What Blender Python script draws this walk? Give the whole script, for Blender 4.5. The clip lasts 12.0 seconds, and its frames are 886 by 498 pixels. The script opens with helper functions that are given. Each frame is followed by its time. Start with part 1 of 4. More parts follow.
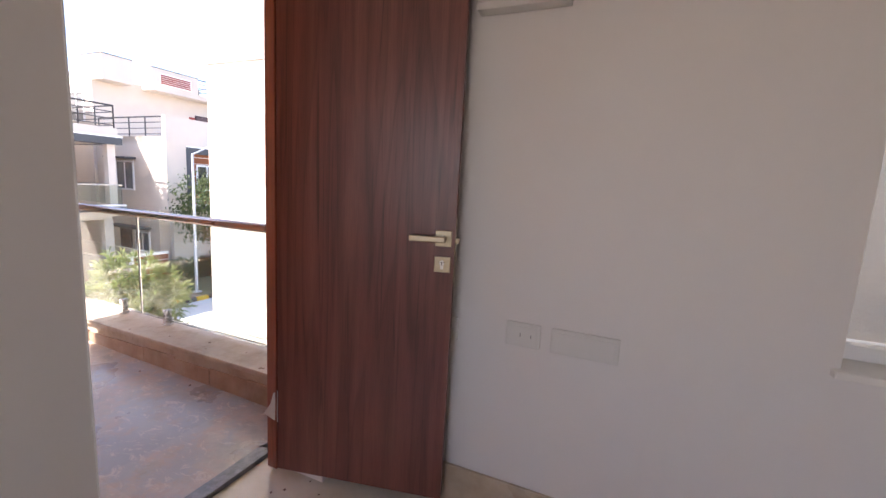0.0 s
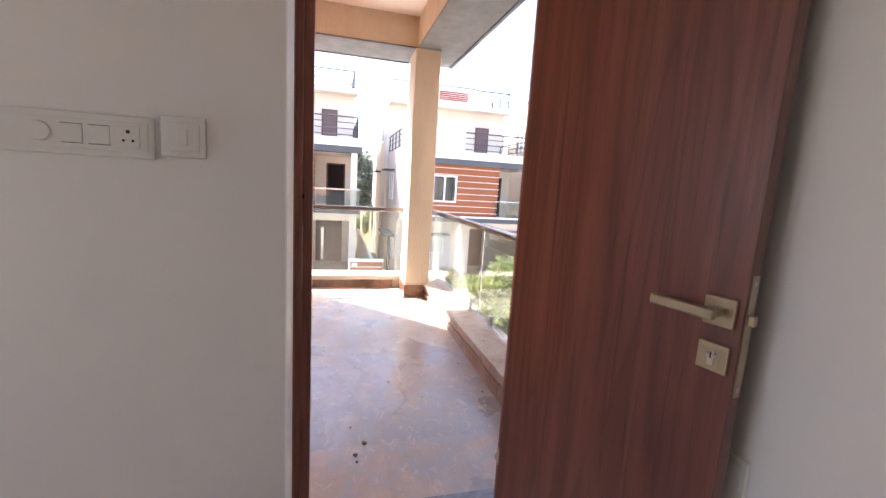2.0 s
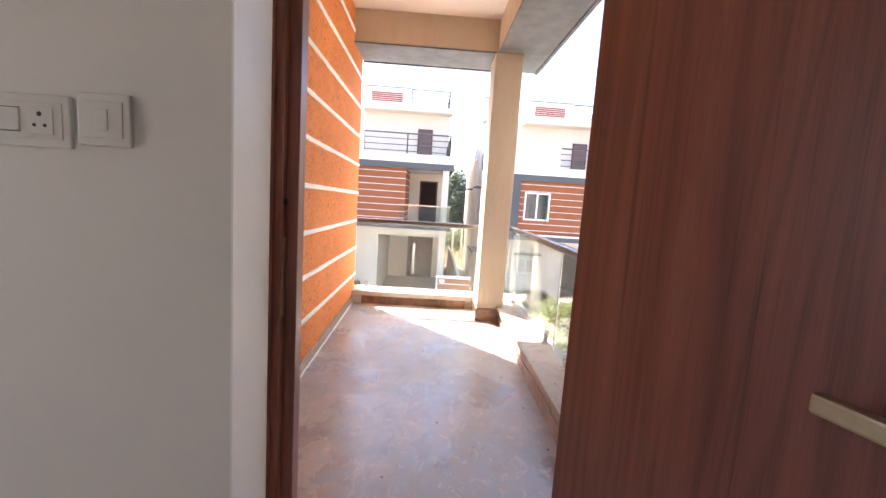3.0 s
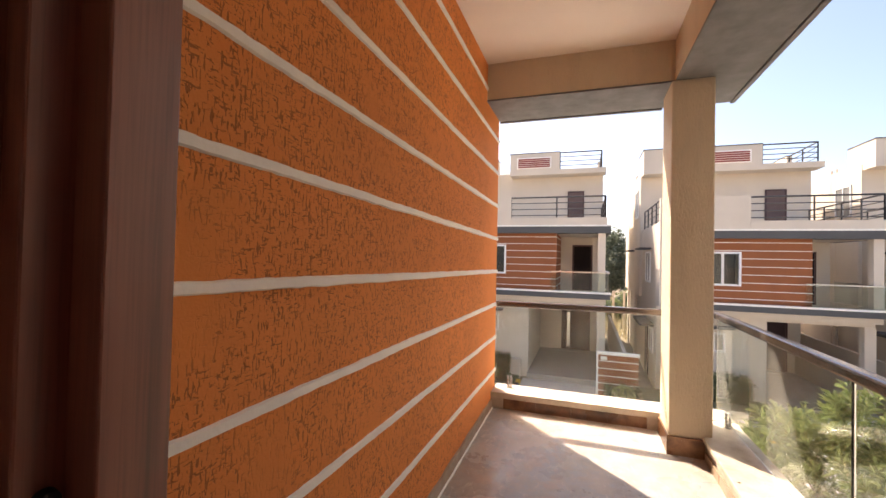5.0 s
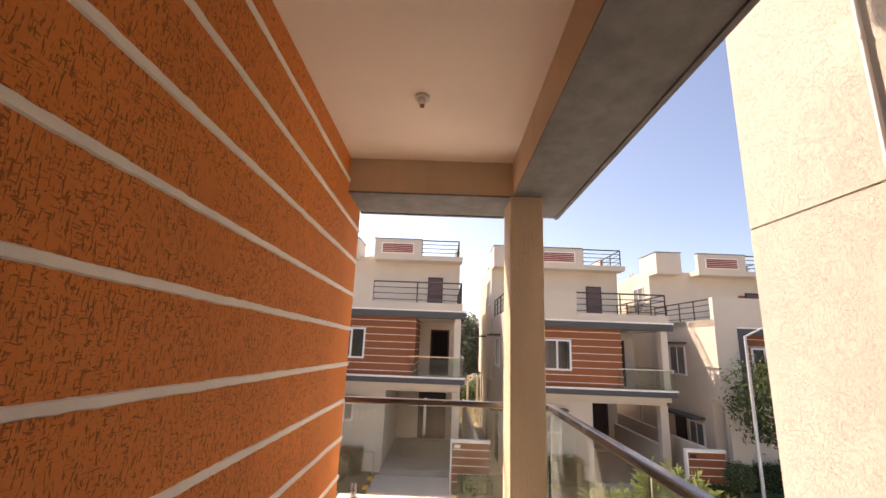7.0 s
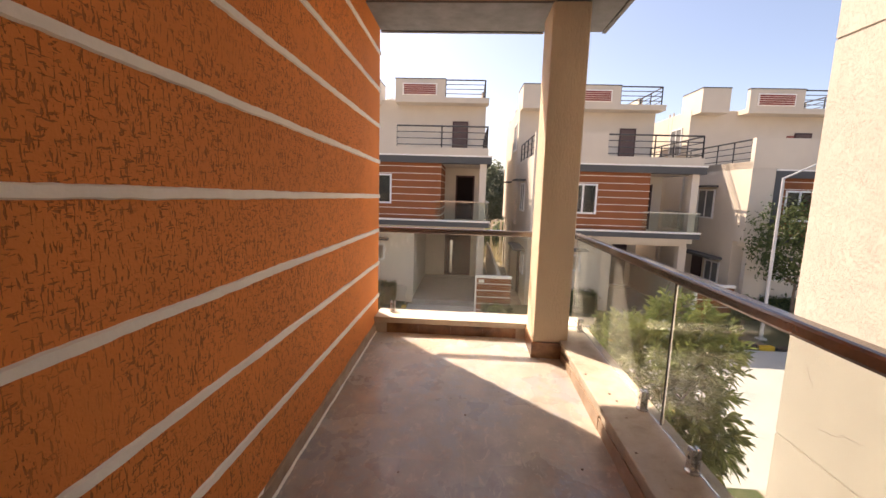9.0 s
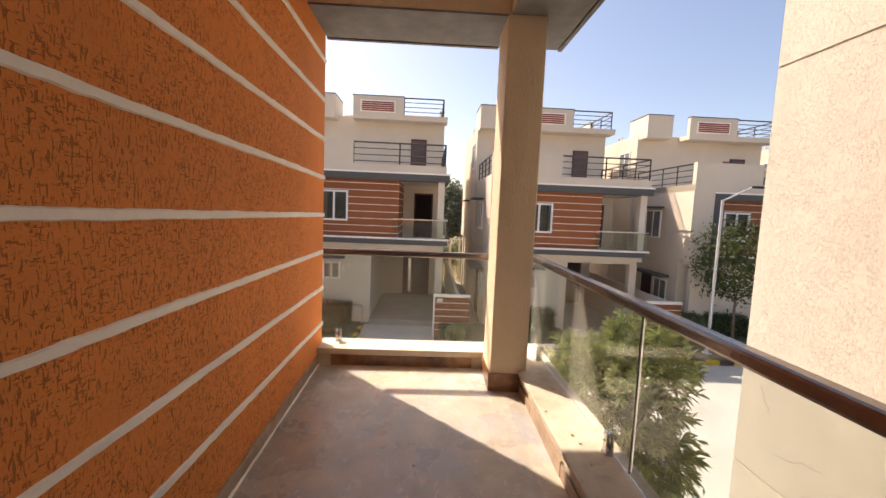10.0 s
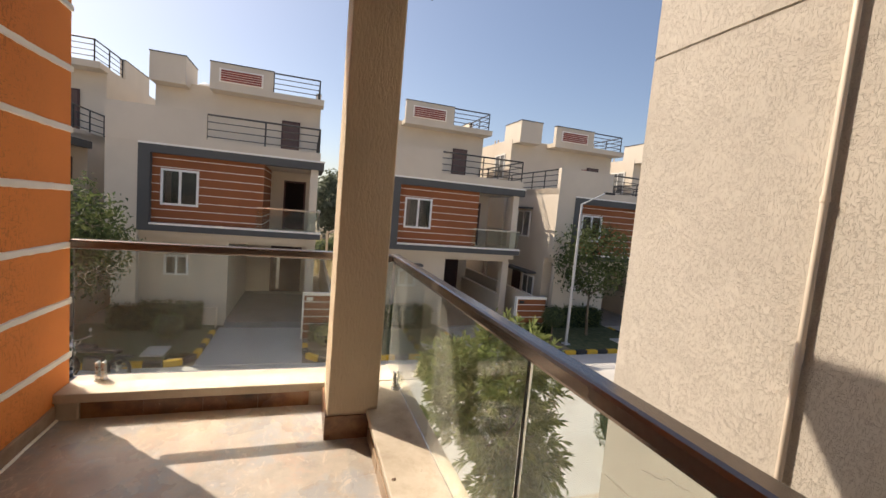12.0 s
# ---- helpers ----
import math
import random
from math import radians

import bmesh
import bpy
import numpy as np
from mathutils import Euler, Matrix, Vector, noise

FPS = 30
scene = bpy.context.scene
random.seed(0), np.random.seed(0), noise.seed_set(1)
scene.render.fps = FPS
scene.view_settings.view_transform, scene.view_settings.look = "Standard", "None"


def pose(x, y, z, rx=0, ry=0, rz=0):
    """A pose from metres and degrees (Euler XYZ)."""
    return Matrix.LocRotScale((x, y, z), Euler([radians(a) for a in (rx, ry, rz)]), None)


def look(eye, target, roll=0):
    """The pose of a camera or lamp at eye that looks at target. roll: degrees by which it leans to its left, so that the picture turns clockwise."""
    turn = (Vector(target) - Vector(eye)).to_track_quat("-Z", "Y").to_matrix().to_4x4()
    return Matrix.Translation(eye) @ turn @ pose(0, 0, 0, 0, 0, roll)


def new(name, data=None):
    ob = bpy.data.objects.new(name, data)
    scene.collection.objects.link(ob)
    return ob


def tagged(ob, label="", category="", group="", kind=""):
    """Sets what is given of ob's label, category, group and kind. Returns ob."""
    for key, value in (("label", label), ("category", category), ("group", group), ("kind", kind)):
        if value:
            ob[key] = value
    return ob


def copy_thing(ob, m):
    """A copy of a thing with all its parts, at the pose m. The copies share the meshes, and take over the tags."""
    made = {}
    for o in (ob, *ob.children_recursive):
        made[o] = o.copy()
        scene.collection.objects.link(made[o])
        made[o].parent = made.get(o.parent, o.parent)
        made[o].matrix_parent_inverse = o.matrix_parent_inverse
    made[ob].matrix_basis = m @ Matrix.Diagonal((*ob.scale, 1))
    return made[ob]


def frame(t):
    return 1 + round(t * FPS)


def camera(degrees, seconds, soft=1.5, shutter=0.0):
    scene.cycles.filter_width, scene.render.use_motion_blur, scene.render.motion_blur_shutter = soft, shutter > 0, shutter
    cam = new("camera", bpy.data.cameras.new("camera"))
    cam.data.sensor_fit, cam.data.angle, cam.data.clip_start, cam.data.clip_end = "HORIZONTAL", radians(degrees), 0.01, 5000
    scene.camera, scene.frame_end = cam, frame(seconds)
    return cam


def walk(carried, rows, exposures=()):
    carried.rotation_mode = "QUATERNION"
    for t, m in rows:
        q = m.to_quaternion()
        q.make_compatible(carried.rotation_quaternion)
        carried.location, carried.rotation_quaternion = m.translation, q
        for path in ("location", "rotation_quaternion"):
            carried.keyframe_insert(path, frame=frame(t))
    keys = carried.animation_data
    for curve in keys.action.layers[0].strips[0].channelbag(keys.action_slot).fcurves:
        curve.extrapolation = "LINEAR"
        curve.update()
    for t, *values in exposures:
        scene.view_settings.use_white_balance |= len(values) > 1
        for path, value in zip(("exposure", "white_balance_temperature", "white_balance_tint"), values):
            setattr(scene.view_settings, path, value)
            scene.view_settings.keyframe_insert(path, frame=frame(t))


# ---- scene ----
cam = camera(93.8, 12.0)
PATH = [
    (0, (0.019, 0.343, 1.328), (-0.766, 2.159, 1.038), 3.1),
    (0.5, (0.097, 0.525, 1.345), (-1.174, 2.03, 1.001), 2.4),
    (1, (0.191, 0.639, 1.347), (-1.394, 1.8, 0.975), 2.9),
    (1.5, (0.17, 0.772, 1.334), (-1.609, 1.611, 0.97), 3.1),
    (2, (0.057, 0.946, 1.36), (-1.852, 1.458, 1.058), 3.5),
    (2.5, (-0.081, 1.109, 1.356), (-2.039, 1.414, 1.086), 4.2),
    (3, (-0.26, 1.194, 1.336), (-2.244, 1.263, 1.092), 3.8),
    (3.2, (-0.359, 1.202, 1.345), (-2.345, 1.169, 1.111), 3.6),
    (4.8, (-1.017, 1.173, 1.417), (-2.89, 0.475, 1.333), 0.4),
    (5, (-1.074, 1.158, 1.454), (-2.964, 0.506, 1.490), 1.2),
    (5.5, (-1.112, 1.173, 1.541), (-3.02, 0.746, 1.962), 2.5),
    (6, (-1.113, 1.19, 1.572), (-2.955, 1.04, 2.334), 1.8),
    (6.5, (-1.112, 1.207, 1.562), (-2.978, 1.168, 2.282), 1.7),
    (7, (-1.115, 1.217, 1.539), (-3.066, 1.195, 1.978), 2.2),
    (7.5, (-1.149, 1.222, 1.517), (-3.146, 1.216, 1.632), 2.1),
    (7.7, (-1.154, 1.222, 1.507), (-3.154, 1.22, 1.507), 1.9),
    (9.3, (-1.216, 1.164, 1.391), (-3.192, 1.047, 1.103), 1.7),
    (9.5, (-1.28, 1.169, 1.393), (-3.261, 1.068, 1.134), 1.8),
    (10, (-1.443, 1.224, 1.414), (-3.432, 1.304, 1.223), 2.4),
    (10.5, (-1.614, 1.28, 1.394), (-3.559, 1.718, 1.24), 3.0),
    (11, (-1.779, 1.336, 1.384), (-3.577, 2.199, 1.236), 3.5),
    (11.5, (-1.937, 1.486, 1.382), (-3.655, 2.5, 1.242), 4.8),
    (12, (-2.153, 1.548, 1.374), (-4.042, 2.181, 1.195), 5.0),
]
walk(cam, [(t, look(eye, target, roll)) for t, eye, target, roll in PATH],
     [(0.0, 2.68, 6350, 21), (1.0, 2.92, 6250, 20), (2.0, 2.97, 6200, 18), (3.2, 2.85, 6300, 16), (4.6, 1.92, 7200, 18), (5.2, 1.66, 7700, 20), (7.7, 1.36, 8000, 22), (9.5, 1.36, 8000, 21), (10.5, 0.95, 7800, 17), (12.0, 0.72, 7500, 14)])

# world, sun, exposure
SUN_AZ, SUN_EL = 225.0, 47.0   # the sun stands towards -x -y
world = bpy.data.worlds.new("sky")
scene.world = world
world.use_nodes = True
wn, wl = world.node_tree.nodes, world.node_tree.links
sky = wn.new("ShaderNodeTexSky")
sky.sky_type, sky.sun_disc = "NISHITA", False
sky.sun_elevation, sky.sun_rotation = radians(SUN_EL), radians(225)
sky.air_density, sky.dust_density, sky.ozone_density = 0.9, 1.7, 3.0
wn["Background"].inputs["Strength"].default_value = 0.102
wl.new(sky.outputs[0], wn["Background"].inputs["Color"])
sun = new("sun", bpy.data.lights.new("sun", "SUN"))
sun.data.energy, sun.data.angle, sun.data.color = 3.6, radians(0.6), (1.0, 0.94, 0.85)
sa, se = radians(SUN_AZ), radians(SUN_EL)
sun.matrix_world = look((0, 0, 30), (0.7071 * math.cos(se), 0.7071 * math.cos(se), 30 - math.sin(se)))

# fill lamp in an added, unseen opening behind the camera, brightening the room
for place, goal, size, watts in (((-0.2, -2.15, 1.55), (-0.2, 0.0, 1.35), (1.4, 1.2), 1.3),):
    lamp = new("room_fill_lamp", bpy.data.lights.new("room_fill_lamp", "AREA"))
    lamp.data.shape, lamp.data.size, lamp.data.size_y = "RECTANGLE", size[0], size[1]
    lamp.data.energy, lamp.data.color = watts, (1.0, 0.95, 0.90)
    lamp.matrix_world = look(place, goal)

# ---- materials ----
def base_material(name, rough=0.6, metal=0.0):
    m = bpy.data.materials.new(name)
    m.use_nodes = True
    b = m.node_tree.nodes["Principled BSDF"]
    b.inputs["Roughness"].default_value, b.inputs["Metallic"].default_value = rough, metal
    return m, m.node_tree.nodes, m.node_tree.links, b


def coords(nodes, links, scale=(1, 1, 1), world_space=True):
    mp = nodes.new("ShaderNodeMapping")
    mp.inputs["Scale"].default_value = scale
    if world_space:
        src = nodes.new("ShaderNodeNewGeometry").outputs["Position"]
    else:
        src = nodes.new("ShaderNodeTexCoord").outputs["Object"]
    links.new(src, mp.inputs["Vector"])
    return mp.outputs[0]


def noise_tex(nodes, links, vec, scale, detail=4, rough=0.55, distortion=0.0):
    n = nodes.new("ShaderNodeTexNoise")
    n.inputs["Scale"].default_value, n.inputs["Detail"].default_value = scale, detail
    n.inputs["Roughness"].default_value, n.inputs["Distortion"].default_value = rough, distortion
    links.new(vec, n.inputs["Vector"])
    return n.outputs["Fac"]


def ramp(nodes, links, fac, stops):
    r = nodes.new("ShaderNodeValToRGB")
    els = r.color_ramp.elements
    while len(els) < len(stops):
        els.new(0.5)
    for e, (pos, col) in zip(els, stops):
        e.position = pos
        e.color = (*col, 1) if len(col) == 3 else col
    links.new(fac, r.inputs["Fac"])
    return r.outputs["Color"]


def mixed(nodes, links, fac, a, b, mode="MIX"):
    m = nodes.new("ShaderNodeMix")
    m.data_type, m.blend_type = "RGBA", mode
    for sock, v in ((m.inputs[0], fac), (m.inputs[6], a), (m.inputs[7], b)):
        if isinstance(v, (int, float)):
            sock.default_value = v
        elif isinstance(v, tuple):
            sock.default_value = (*v, 1)
        else:
            links.new(v, sock)
    return m.outputs[2]


def bump(nodes, links, bsdf, height, strength, distance):
    b = nodes.new("ShaderNodeBump")
    b.inputs["Strength"].default_value, b.inputs["Distance"].default_value = strength, distance
    links.new(height, b.inputs["Height"])
    links.new(b.outputs[0], bsdf.inputs["Normal"])


def math_node(nodes, links, op, a, b=0.0):
    m = nodes.new("ShaderNodeMath")
    m.operation = op
    for sock, v in ((m.inputs[0], a), (m.inputs[1], b)):
        if isinstance(v, (int, float)):
            sock.default_value = v
        else:
            links.new(v, sock)
    return m.outputs[0]


def painted(name, col, rough=0.7, var=0.08, grain=90.0, depth=0.0015, strength=0.25, patch=1.3, world_space=True):
    """Paint or plain render with faint patches and a fine grain."""
    m, n, l, b = base_material(name, rough)
    v = coords(n, l, (1, 1, 1), world_space)
    big = noise_tex(n, l, v, patch, 5)
    dark, light = tuple(c * (1 - var) for c in col), tuple(min(1, c * (1 + var)) for c in col)
    l.new(ramp(n, l, big, [(0.3, dark), (0.7, light)]), b.inputs["Base Color"])
    bump(n, l, b, noise_tex(n, l, v, grain, 3), strength, depth)
    return m


def stroke_plaster(name, col, groove_shade, amount, size=1.0, depth=0.004, var=0.1, rough=0.85, more=0.0, patchy=0.0, smooth_end=None):
    """Trowelled plaster with short upright and level strokes dragged out of it, their shade painted dark."""
    m, n, l, b = base_material(name, rough)
    up = noise_tex(n, l, coords(n, l, (150 / size, 150 / size, 33 / size)), 1.0, 2.0, 0.5, 0.7)
    side = noise_tex(n, l, coords(n, l, (48 / size, 48 / size, 180 / size)), 1.0, 2.0, 0.5, 0.6)
    where = noise_tex(n, l, coords(n, l), 4.5, 3)
    where2 = noise_tex(n, l, coords(n, l, (1, 1, 1.2)), 7.0, 3)
    def cut(f, lo, hi):
        mr = n.new("ShaderNodeMapRange")
        mr.interpolation_type = "SMOOTHSTEP"
        mr.inputs[1].default_value, mr.inputs[2].default_value = lo, hi
        l.new(f, mr.inputs[0])
        return mr.outputs[0]
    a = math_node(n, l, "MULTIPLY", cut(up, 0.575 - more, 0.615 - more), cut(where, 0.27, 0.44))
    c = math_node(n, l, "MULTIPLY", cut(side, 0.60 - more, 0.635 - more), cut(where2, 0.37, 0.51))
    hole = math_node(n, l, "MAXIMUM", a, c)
    if patchy:
        worn = noise_tex(n, l, coords(n, l, (1, 1, 1.4)), 1.5, 3)
        hole = math_node(n, l, "MULTIPLY", hole, cut(worn, 0.36 + patchy, 0.52 + patchy))
    if smooth_end is not None:
        # the float marks thin out towards the outer end of the wall
        axes = n.new("ShaderNodeSeparateXYZ")
        l.new(coords(n, l), axes.inputs[0])
        hole = math_node(n, l, "MULTIPLY", hole, cut(axes.outputs[0], smooth_end, smooth_end + 0.9))
    big = noise_tex(n, l, coords(n, l), 1.1, 5)
    fine = noise_tex(n, l, coords(n, l), 140, 3)
    dark, light = tuple(x * (1 - var) for x in col), tuple(min(1, x * (1 + var)) for x in col)
    paint = ramp(n, l, big, [(0.3, dark), (0.7, light)])
    # the darker stroke colour paints in the shade of the hollows
    l.new(mixed(n, l, math_node(n, l, "MULTIPLY", hole, amount), paint, groove_shade), b.inputs["Base Color"])
    h = math_node(n, l, "SUBTRACT", math_node(n, l, "MULTIPLY", fine, 0.18), hole)
    bump(n, l, b, h, 0.9, depth)
    return m


def combed_plaster(name, col, var=0.05, depth=0.006, scale=1.0):
    """Pale render dragged upwards with a float: short soft upright ridges and a sandy grain."""
    m, n, l, b = base_material(name, 0.85)
    drag = noise_tex(n, l, coords(n, l, (85 * scale, 85 * scale, 29 * scale)), 1.0, 3, 0.55, 0.5)
    lump = noise_tex(n, l, coords(n, l, (30 * scale, 30 * scale, 13 * scale)), 1.0, 3, 0.6, 0.4)
    sand = noise_tex(n, l, coords(n, l), 260, 3, 0.6)
    big = noise_tex(n, l, coords(n, l), 0.9, 5)
    dirt = noise_tex(n, l, coords(n, l, (3.0, 3.0, 0.7)), 1.0, 5, 0.65)
    dark, light = tuple(x * (1 - var) for x in col), tuple(min(1, x * (1 + var)) for x in col)
    c = ramp(n, l, big, [(0.3, dark), (0.7, light)])
    c = mixed(n, l, ramp(n, l, dirt, [(0.52, (0, 0, 0)), (0.75, (0.4, 0.4, 0.4))]), c, tuple(x * 0.66 for x in col))
    l.new(c, b.inputs["Base Color"])
    h = math_node(n, l, "ADD", ramp(n, l, drag, [(0.36, (0, 0, 0)), (0.56, (1, 1, 1))]), math_node(n, l, "MULTIPLY", lump, 0.5))
    h = math_node(n, l, "ADD", h, math_node(n, l, "MULTIPLY", sand, 0.25))
    bump(n, l, b, h, 0.8, depth)
    return m


def wood_veneer(name, lift, figure):
    """Upright reddish-brown veneer in its own object space (grain along z)."""
    m, n, l, b = base_material(name, 0.36)
    v = coords(n, l, (1, 1, 1), False)
    broad = noise_tex(n, l, coords(n, l, (11, 11, 0.45), False), 1.0, 3, 0.5, 1.4)
    streak = noise_tex(n, l, coords(n, l, (34, 34, 0.8), False), 1.0, 4, 0.6, 1.1)
    pore = noise_tex(n, l, coords(n, l, (420, 420, 9), False), 1.0, 2)
    c1 = ramp(n, l, broad, [(0.28, (0.125, 0.037, 0.027)), (0.5, (0.18, 0.056, 0.039)), (0.75, (0.215, 0.077, 0.051))])
    c2 = ramp(n, l, streak, [(0.30, (0.33, 0.30, 0.30)), (0.43, (0.92, 0.9, 0.9)), (0.6, (1, 1, 1)), (0.8, (0.85, 0.78, 0.74))])
    c = mixed(n, l, figure, c1, c2, "MULTIPLY")
    ring = noise_tex(n, l, coords(n, l, (7, 7, 0.42), False), 1.0, 2, 0.45, 0.5)
    vein = math_node(n, l, "FRACT", math_node(n, l, "MULTIPLY", ring, 6.0))
    c = mixed(n, l, figure * 0.75, c, ramp(n, l, vein, [(0.0, (0.45, 0.42, 0.42)), (0.16, (0.95, 0.95, 0.95)), (0.65, (1, 1, 1)), (0.97, (0.62, 0.6, 0.6))]), "MULTIPLY")
    c = mixed(n, l, 0.35, c, ramp(n, l, pore, [(0.35, (0.45, 0.45, 0.45)), (0.55, (1, 1, 1))]), "MULTIPLY")
    c = mixed(n, l, 1.0, c, lift, "MULTIPLY")
    l.new(c, b.inputs["Base Color"])
    b.inputs["Specular IOR Level"].default_value = 0.6
    bump(n, l, b, pore, 0.12, 0.0006)
    return m


def stone_floor(name, stops, scale, rough, spots=0.0, spot_col=(0.1, 0.07, 0.05), bump_d=0.001, rough_var=0.15):
    m, n, l, b = base_material(name, rough)
    v = coords(n, l)
    a = noise_tex(n, l, v, scale, 8, 0.62, 0.25)
    c = ramp(n, l, a, stops)
    if spots:
        s = noise_tex(n, l, v, 38, 4, 0.7)
        c = mixed(n, l, ramp(n, l, s, [(0.66, (0, 0, 0)), (0.74, (spots, spots, spots))]), c, spot_col)
    l.new(c, b.inputs["Base Color"])
    rr = noise_tex(n, l, v, 3.3, 4)
    l.new(math_node(n, l, "ADD", math_node(n, l, "MULTIPLY", rr, rough_var * 2), rough - rough_var), b.inputs["Roughness"])
    bump(n, l, b, noise_tex(n, l, v, 70, 5), 0.3, bump_d)
    return m


def dusty_floor(name):
    """Worn grey-tan floor with rusty patches, pale dust and dark specks."""
    m, n, l, b = base_material(name, 0.5)
    v = coords(n, l)
    c = ramp(n, l, noise_tex(n, l, v, 6.0, 7, 0.65, 0.1), [(0.3, (0.34, 0.305, 0.265)), (0.5, (0.445, 0.395, 0.335)), (0.7, (0.54, 0.48, 0.405))])
    rust = math_node(n, l, "MULTIPLY", noise_tex(n, l, v, 1.7, 4, 0.55, 0.2), noise_tex(n, l, v, 13, 5, 0.7))
    c = mixed(n, l, ramp(n, l, rust, [(0.235, (0, 0, 0)), (0.31, (0.55, 0.55, 0.55))]), c, (0.53, 0.39, 0.30))
    blue = math_node(n, l, "MULTIPLY", noise_tex(n, l, coords(n, l, (1, 1, 1)), 2.3, 3), noise_tex(n, l, v, 9, 5, 0.7))
    c = mixed(n, l, ramp(n, l, blue, [(0.24, (0, 0, 0)), (0.31, (0.75, 0.75, 0.75))]), c, (0.40, 0.405, 0.415))
    slab = n.new("ShaderNodeTexBrick")
    slab.inputs["Scale"].default_value, slab.inputs["Mortar Size"].default_value = 1.0, 0.004
    slab.inputs["Brick Width"].default_value, slab.inputs["Row Height"].default_value = 0.6, 0.6
    slab.offset = 0.0
    slab.inputs["Color1"].default_value, slab.inputs["Color2"].default_value, slab.inputs["Mortar"].default_value = (0.70, 0.73, 0.78, 1), (1.1, 1.05, 1.0, 1), (0.9, 0.88, 0.86, 1)
    l.new(v, slab.inputs["Vector"])
    c = mixed(n, l, 0.5, c, slab.outputs["Color"], "MULTIPLY")
    scuff = noise_tex(n, l, coords(n, l, (1, 1.6, 1)), 11, 7, 0.75, 1.2)
    c = mixed(n, l, ramp(n, l, scuff, [(0.55, (0, 0, 0)), (0.63, (0.6, 0.6, 0.6))]), c, (0.64, 0.55, 0.46))
    c = mixed(n, l, ramp(n, l, noise_tex(n, l, v, 45, 4, 0.75), [(0.67, (0, 0, 0)), (0.76, (0.5, 0.5, 0.5))]), c, (0.2, 0.12, 0.075))
    l.new(c, b.inputs["Base Color"])
    l.new(ramp(n, l, noise_tex(n, l, v, 2.6, 4), [(0.35, (0.2, 0.2, 0.2)), (0.65, (0.45, 0.45, 0.45))]), b.inputs["Roughness"])
    bump(n, l, b, noise_tex(n, l, v, 60, 6, 0.7), 0.35, 0.0012)
    return m


def metal_mat(name, col, rough, metal=1.0):
    m, n, l, b = base_material(name, rough, metal)
    v = coords(n, l, (1, 1, 1), False)
    f = noise_tex(n, l, v, 60, 4)
    l.new(ramp(n, l, f, [(0.3, tuple(c * 0.85 for c in col)), (0.7, col)]), b.inputs["Base Color"])
    l.new(math_node(n, l, "ADD", math_node(n, l, "MULTIPLY", f, 0.2), rough - 0.1), b.inputs["Roughness"])
    return m


def glass_mat(name, col, ior=1.45, dust=0.0):
    m, n, l, b = base_material(name, 0.0)
    b.inputs["Base Color"].default_value = (*col, 1)
    b.inputs["Transmission Weight"].default_value, b.inputs["IOR"].default_value = 1.0, ior
    if dust:
        # thin streaked dust film, which also paints the pale haze of reflections
        dust_haze = n.new("ShaderNodeBsdfDiffuse")
        dust_haze.inputs["Color"].default_value = (0.62, 0.60, 0.54, 1)
        mix = n.new("ShaderNodeMixShader")
        f = noise_tex(n, l, coords(n, l, (5, 5, 1.2)), 1.0, 5, 0.6)
        l.new(math_node(n, l, "MULTIPLY", f, dust * 2), mix.inputs[0])
        l.new(b.outputs[0], mix.inputs[1])
        l.new(dust_haze.outputs[0], mix.inputs[2])
        l.new(mix.outputs[0], n["Material Output"].inputs["Surface"])
    return m


def leaf_mat(name, a, c):
    m, n, l, b = base_material(name, 0.6)
    b.inputs["Specular IOR Level"].default_value = 0.3
    g = n.new("ShaderNodeNewGeometry")
    l.new(ramp(n, l, g.outputs["Random Per Island"], [(0.0, a), (1.0, c)]), b.inputs["Base Color"])
    thin = n.new("ShaderNodeBsdfTranslucent")
    l.new(ramp(n, l, g.outputs["Random Per Island"], [(0.0, tuple(x * 1.3 for x in a)), (1.0, tuple(x * 1.3 for x in c))]), thin.inputs["Color"])
    mix = n.new("ShaderNodeMixShader")
    mix.inputs[0].default_value = 0.45
    l.new(b.outputs[0], mix.inputs[1])
    l.new(thin.outputs[0], mix.inputs[2])
    l.new(mix.outputs[0], n["Material Output"].inputs["Surface"])
    return m


M = {}
M["room"] = painted("room_paint", (0.72, 0.69, 0.66), 0.55, 0.025, 120, 0.0006, 0.2)
M["ceiling"] = painted("ceiling_paint", (0.93, 0.84, 0.745), 0.7, 0.03, 60, 0.001, 0.2)
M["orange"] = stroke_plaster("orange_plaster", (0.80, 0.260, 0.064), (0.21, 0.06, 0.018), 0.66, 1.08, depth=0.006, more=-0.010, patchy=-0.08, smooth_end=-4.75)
M["cream"] = stroke_plaster("cream_plaster", (0.575, 0.52, 0.445), (0.44, 0.38, 0.31), 0.5, 0.85, depth=0.005, var=0.09, more=-0.002, patchy=-0.13)
M["ochre"] = combed_plaster("ochre_plaster", (0.66, 0.54, 0.385), 0.06, 0.0026, 1.0)
M["stripe"] = painted("stripe_paint", (0.93, 0.89, 0.82), 0.65, 0.06, 45, 0.003, 0.5, 4)
M["grey"] = painted("grey_paint", (0.18, 0.18, 0.178), 0.65, 0.2, 70, 0.004, 0.6, 9)
M["house_grey"] = painted("house_grey", (0.085, 0.088, 0.09), 0.7, 0.06, 30, 0.002, 0.3, 1)
M["white"] = painted("white_plaster", (0.74, 0.71, 0.66), 0.6, 0.03, 80, 0.001, 0.2)
M["plate"] = painted("switch_plastic", (0.67, 0.65, 0.61), 0.35, 0.01, 30, 0.0001, 0.05)
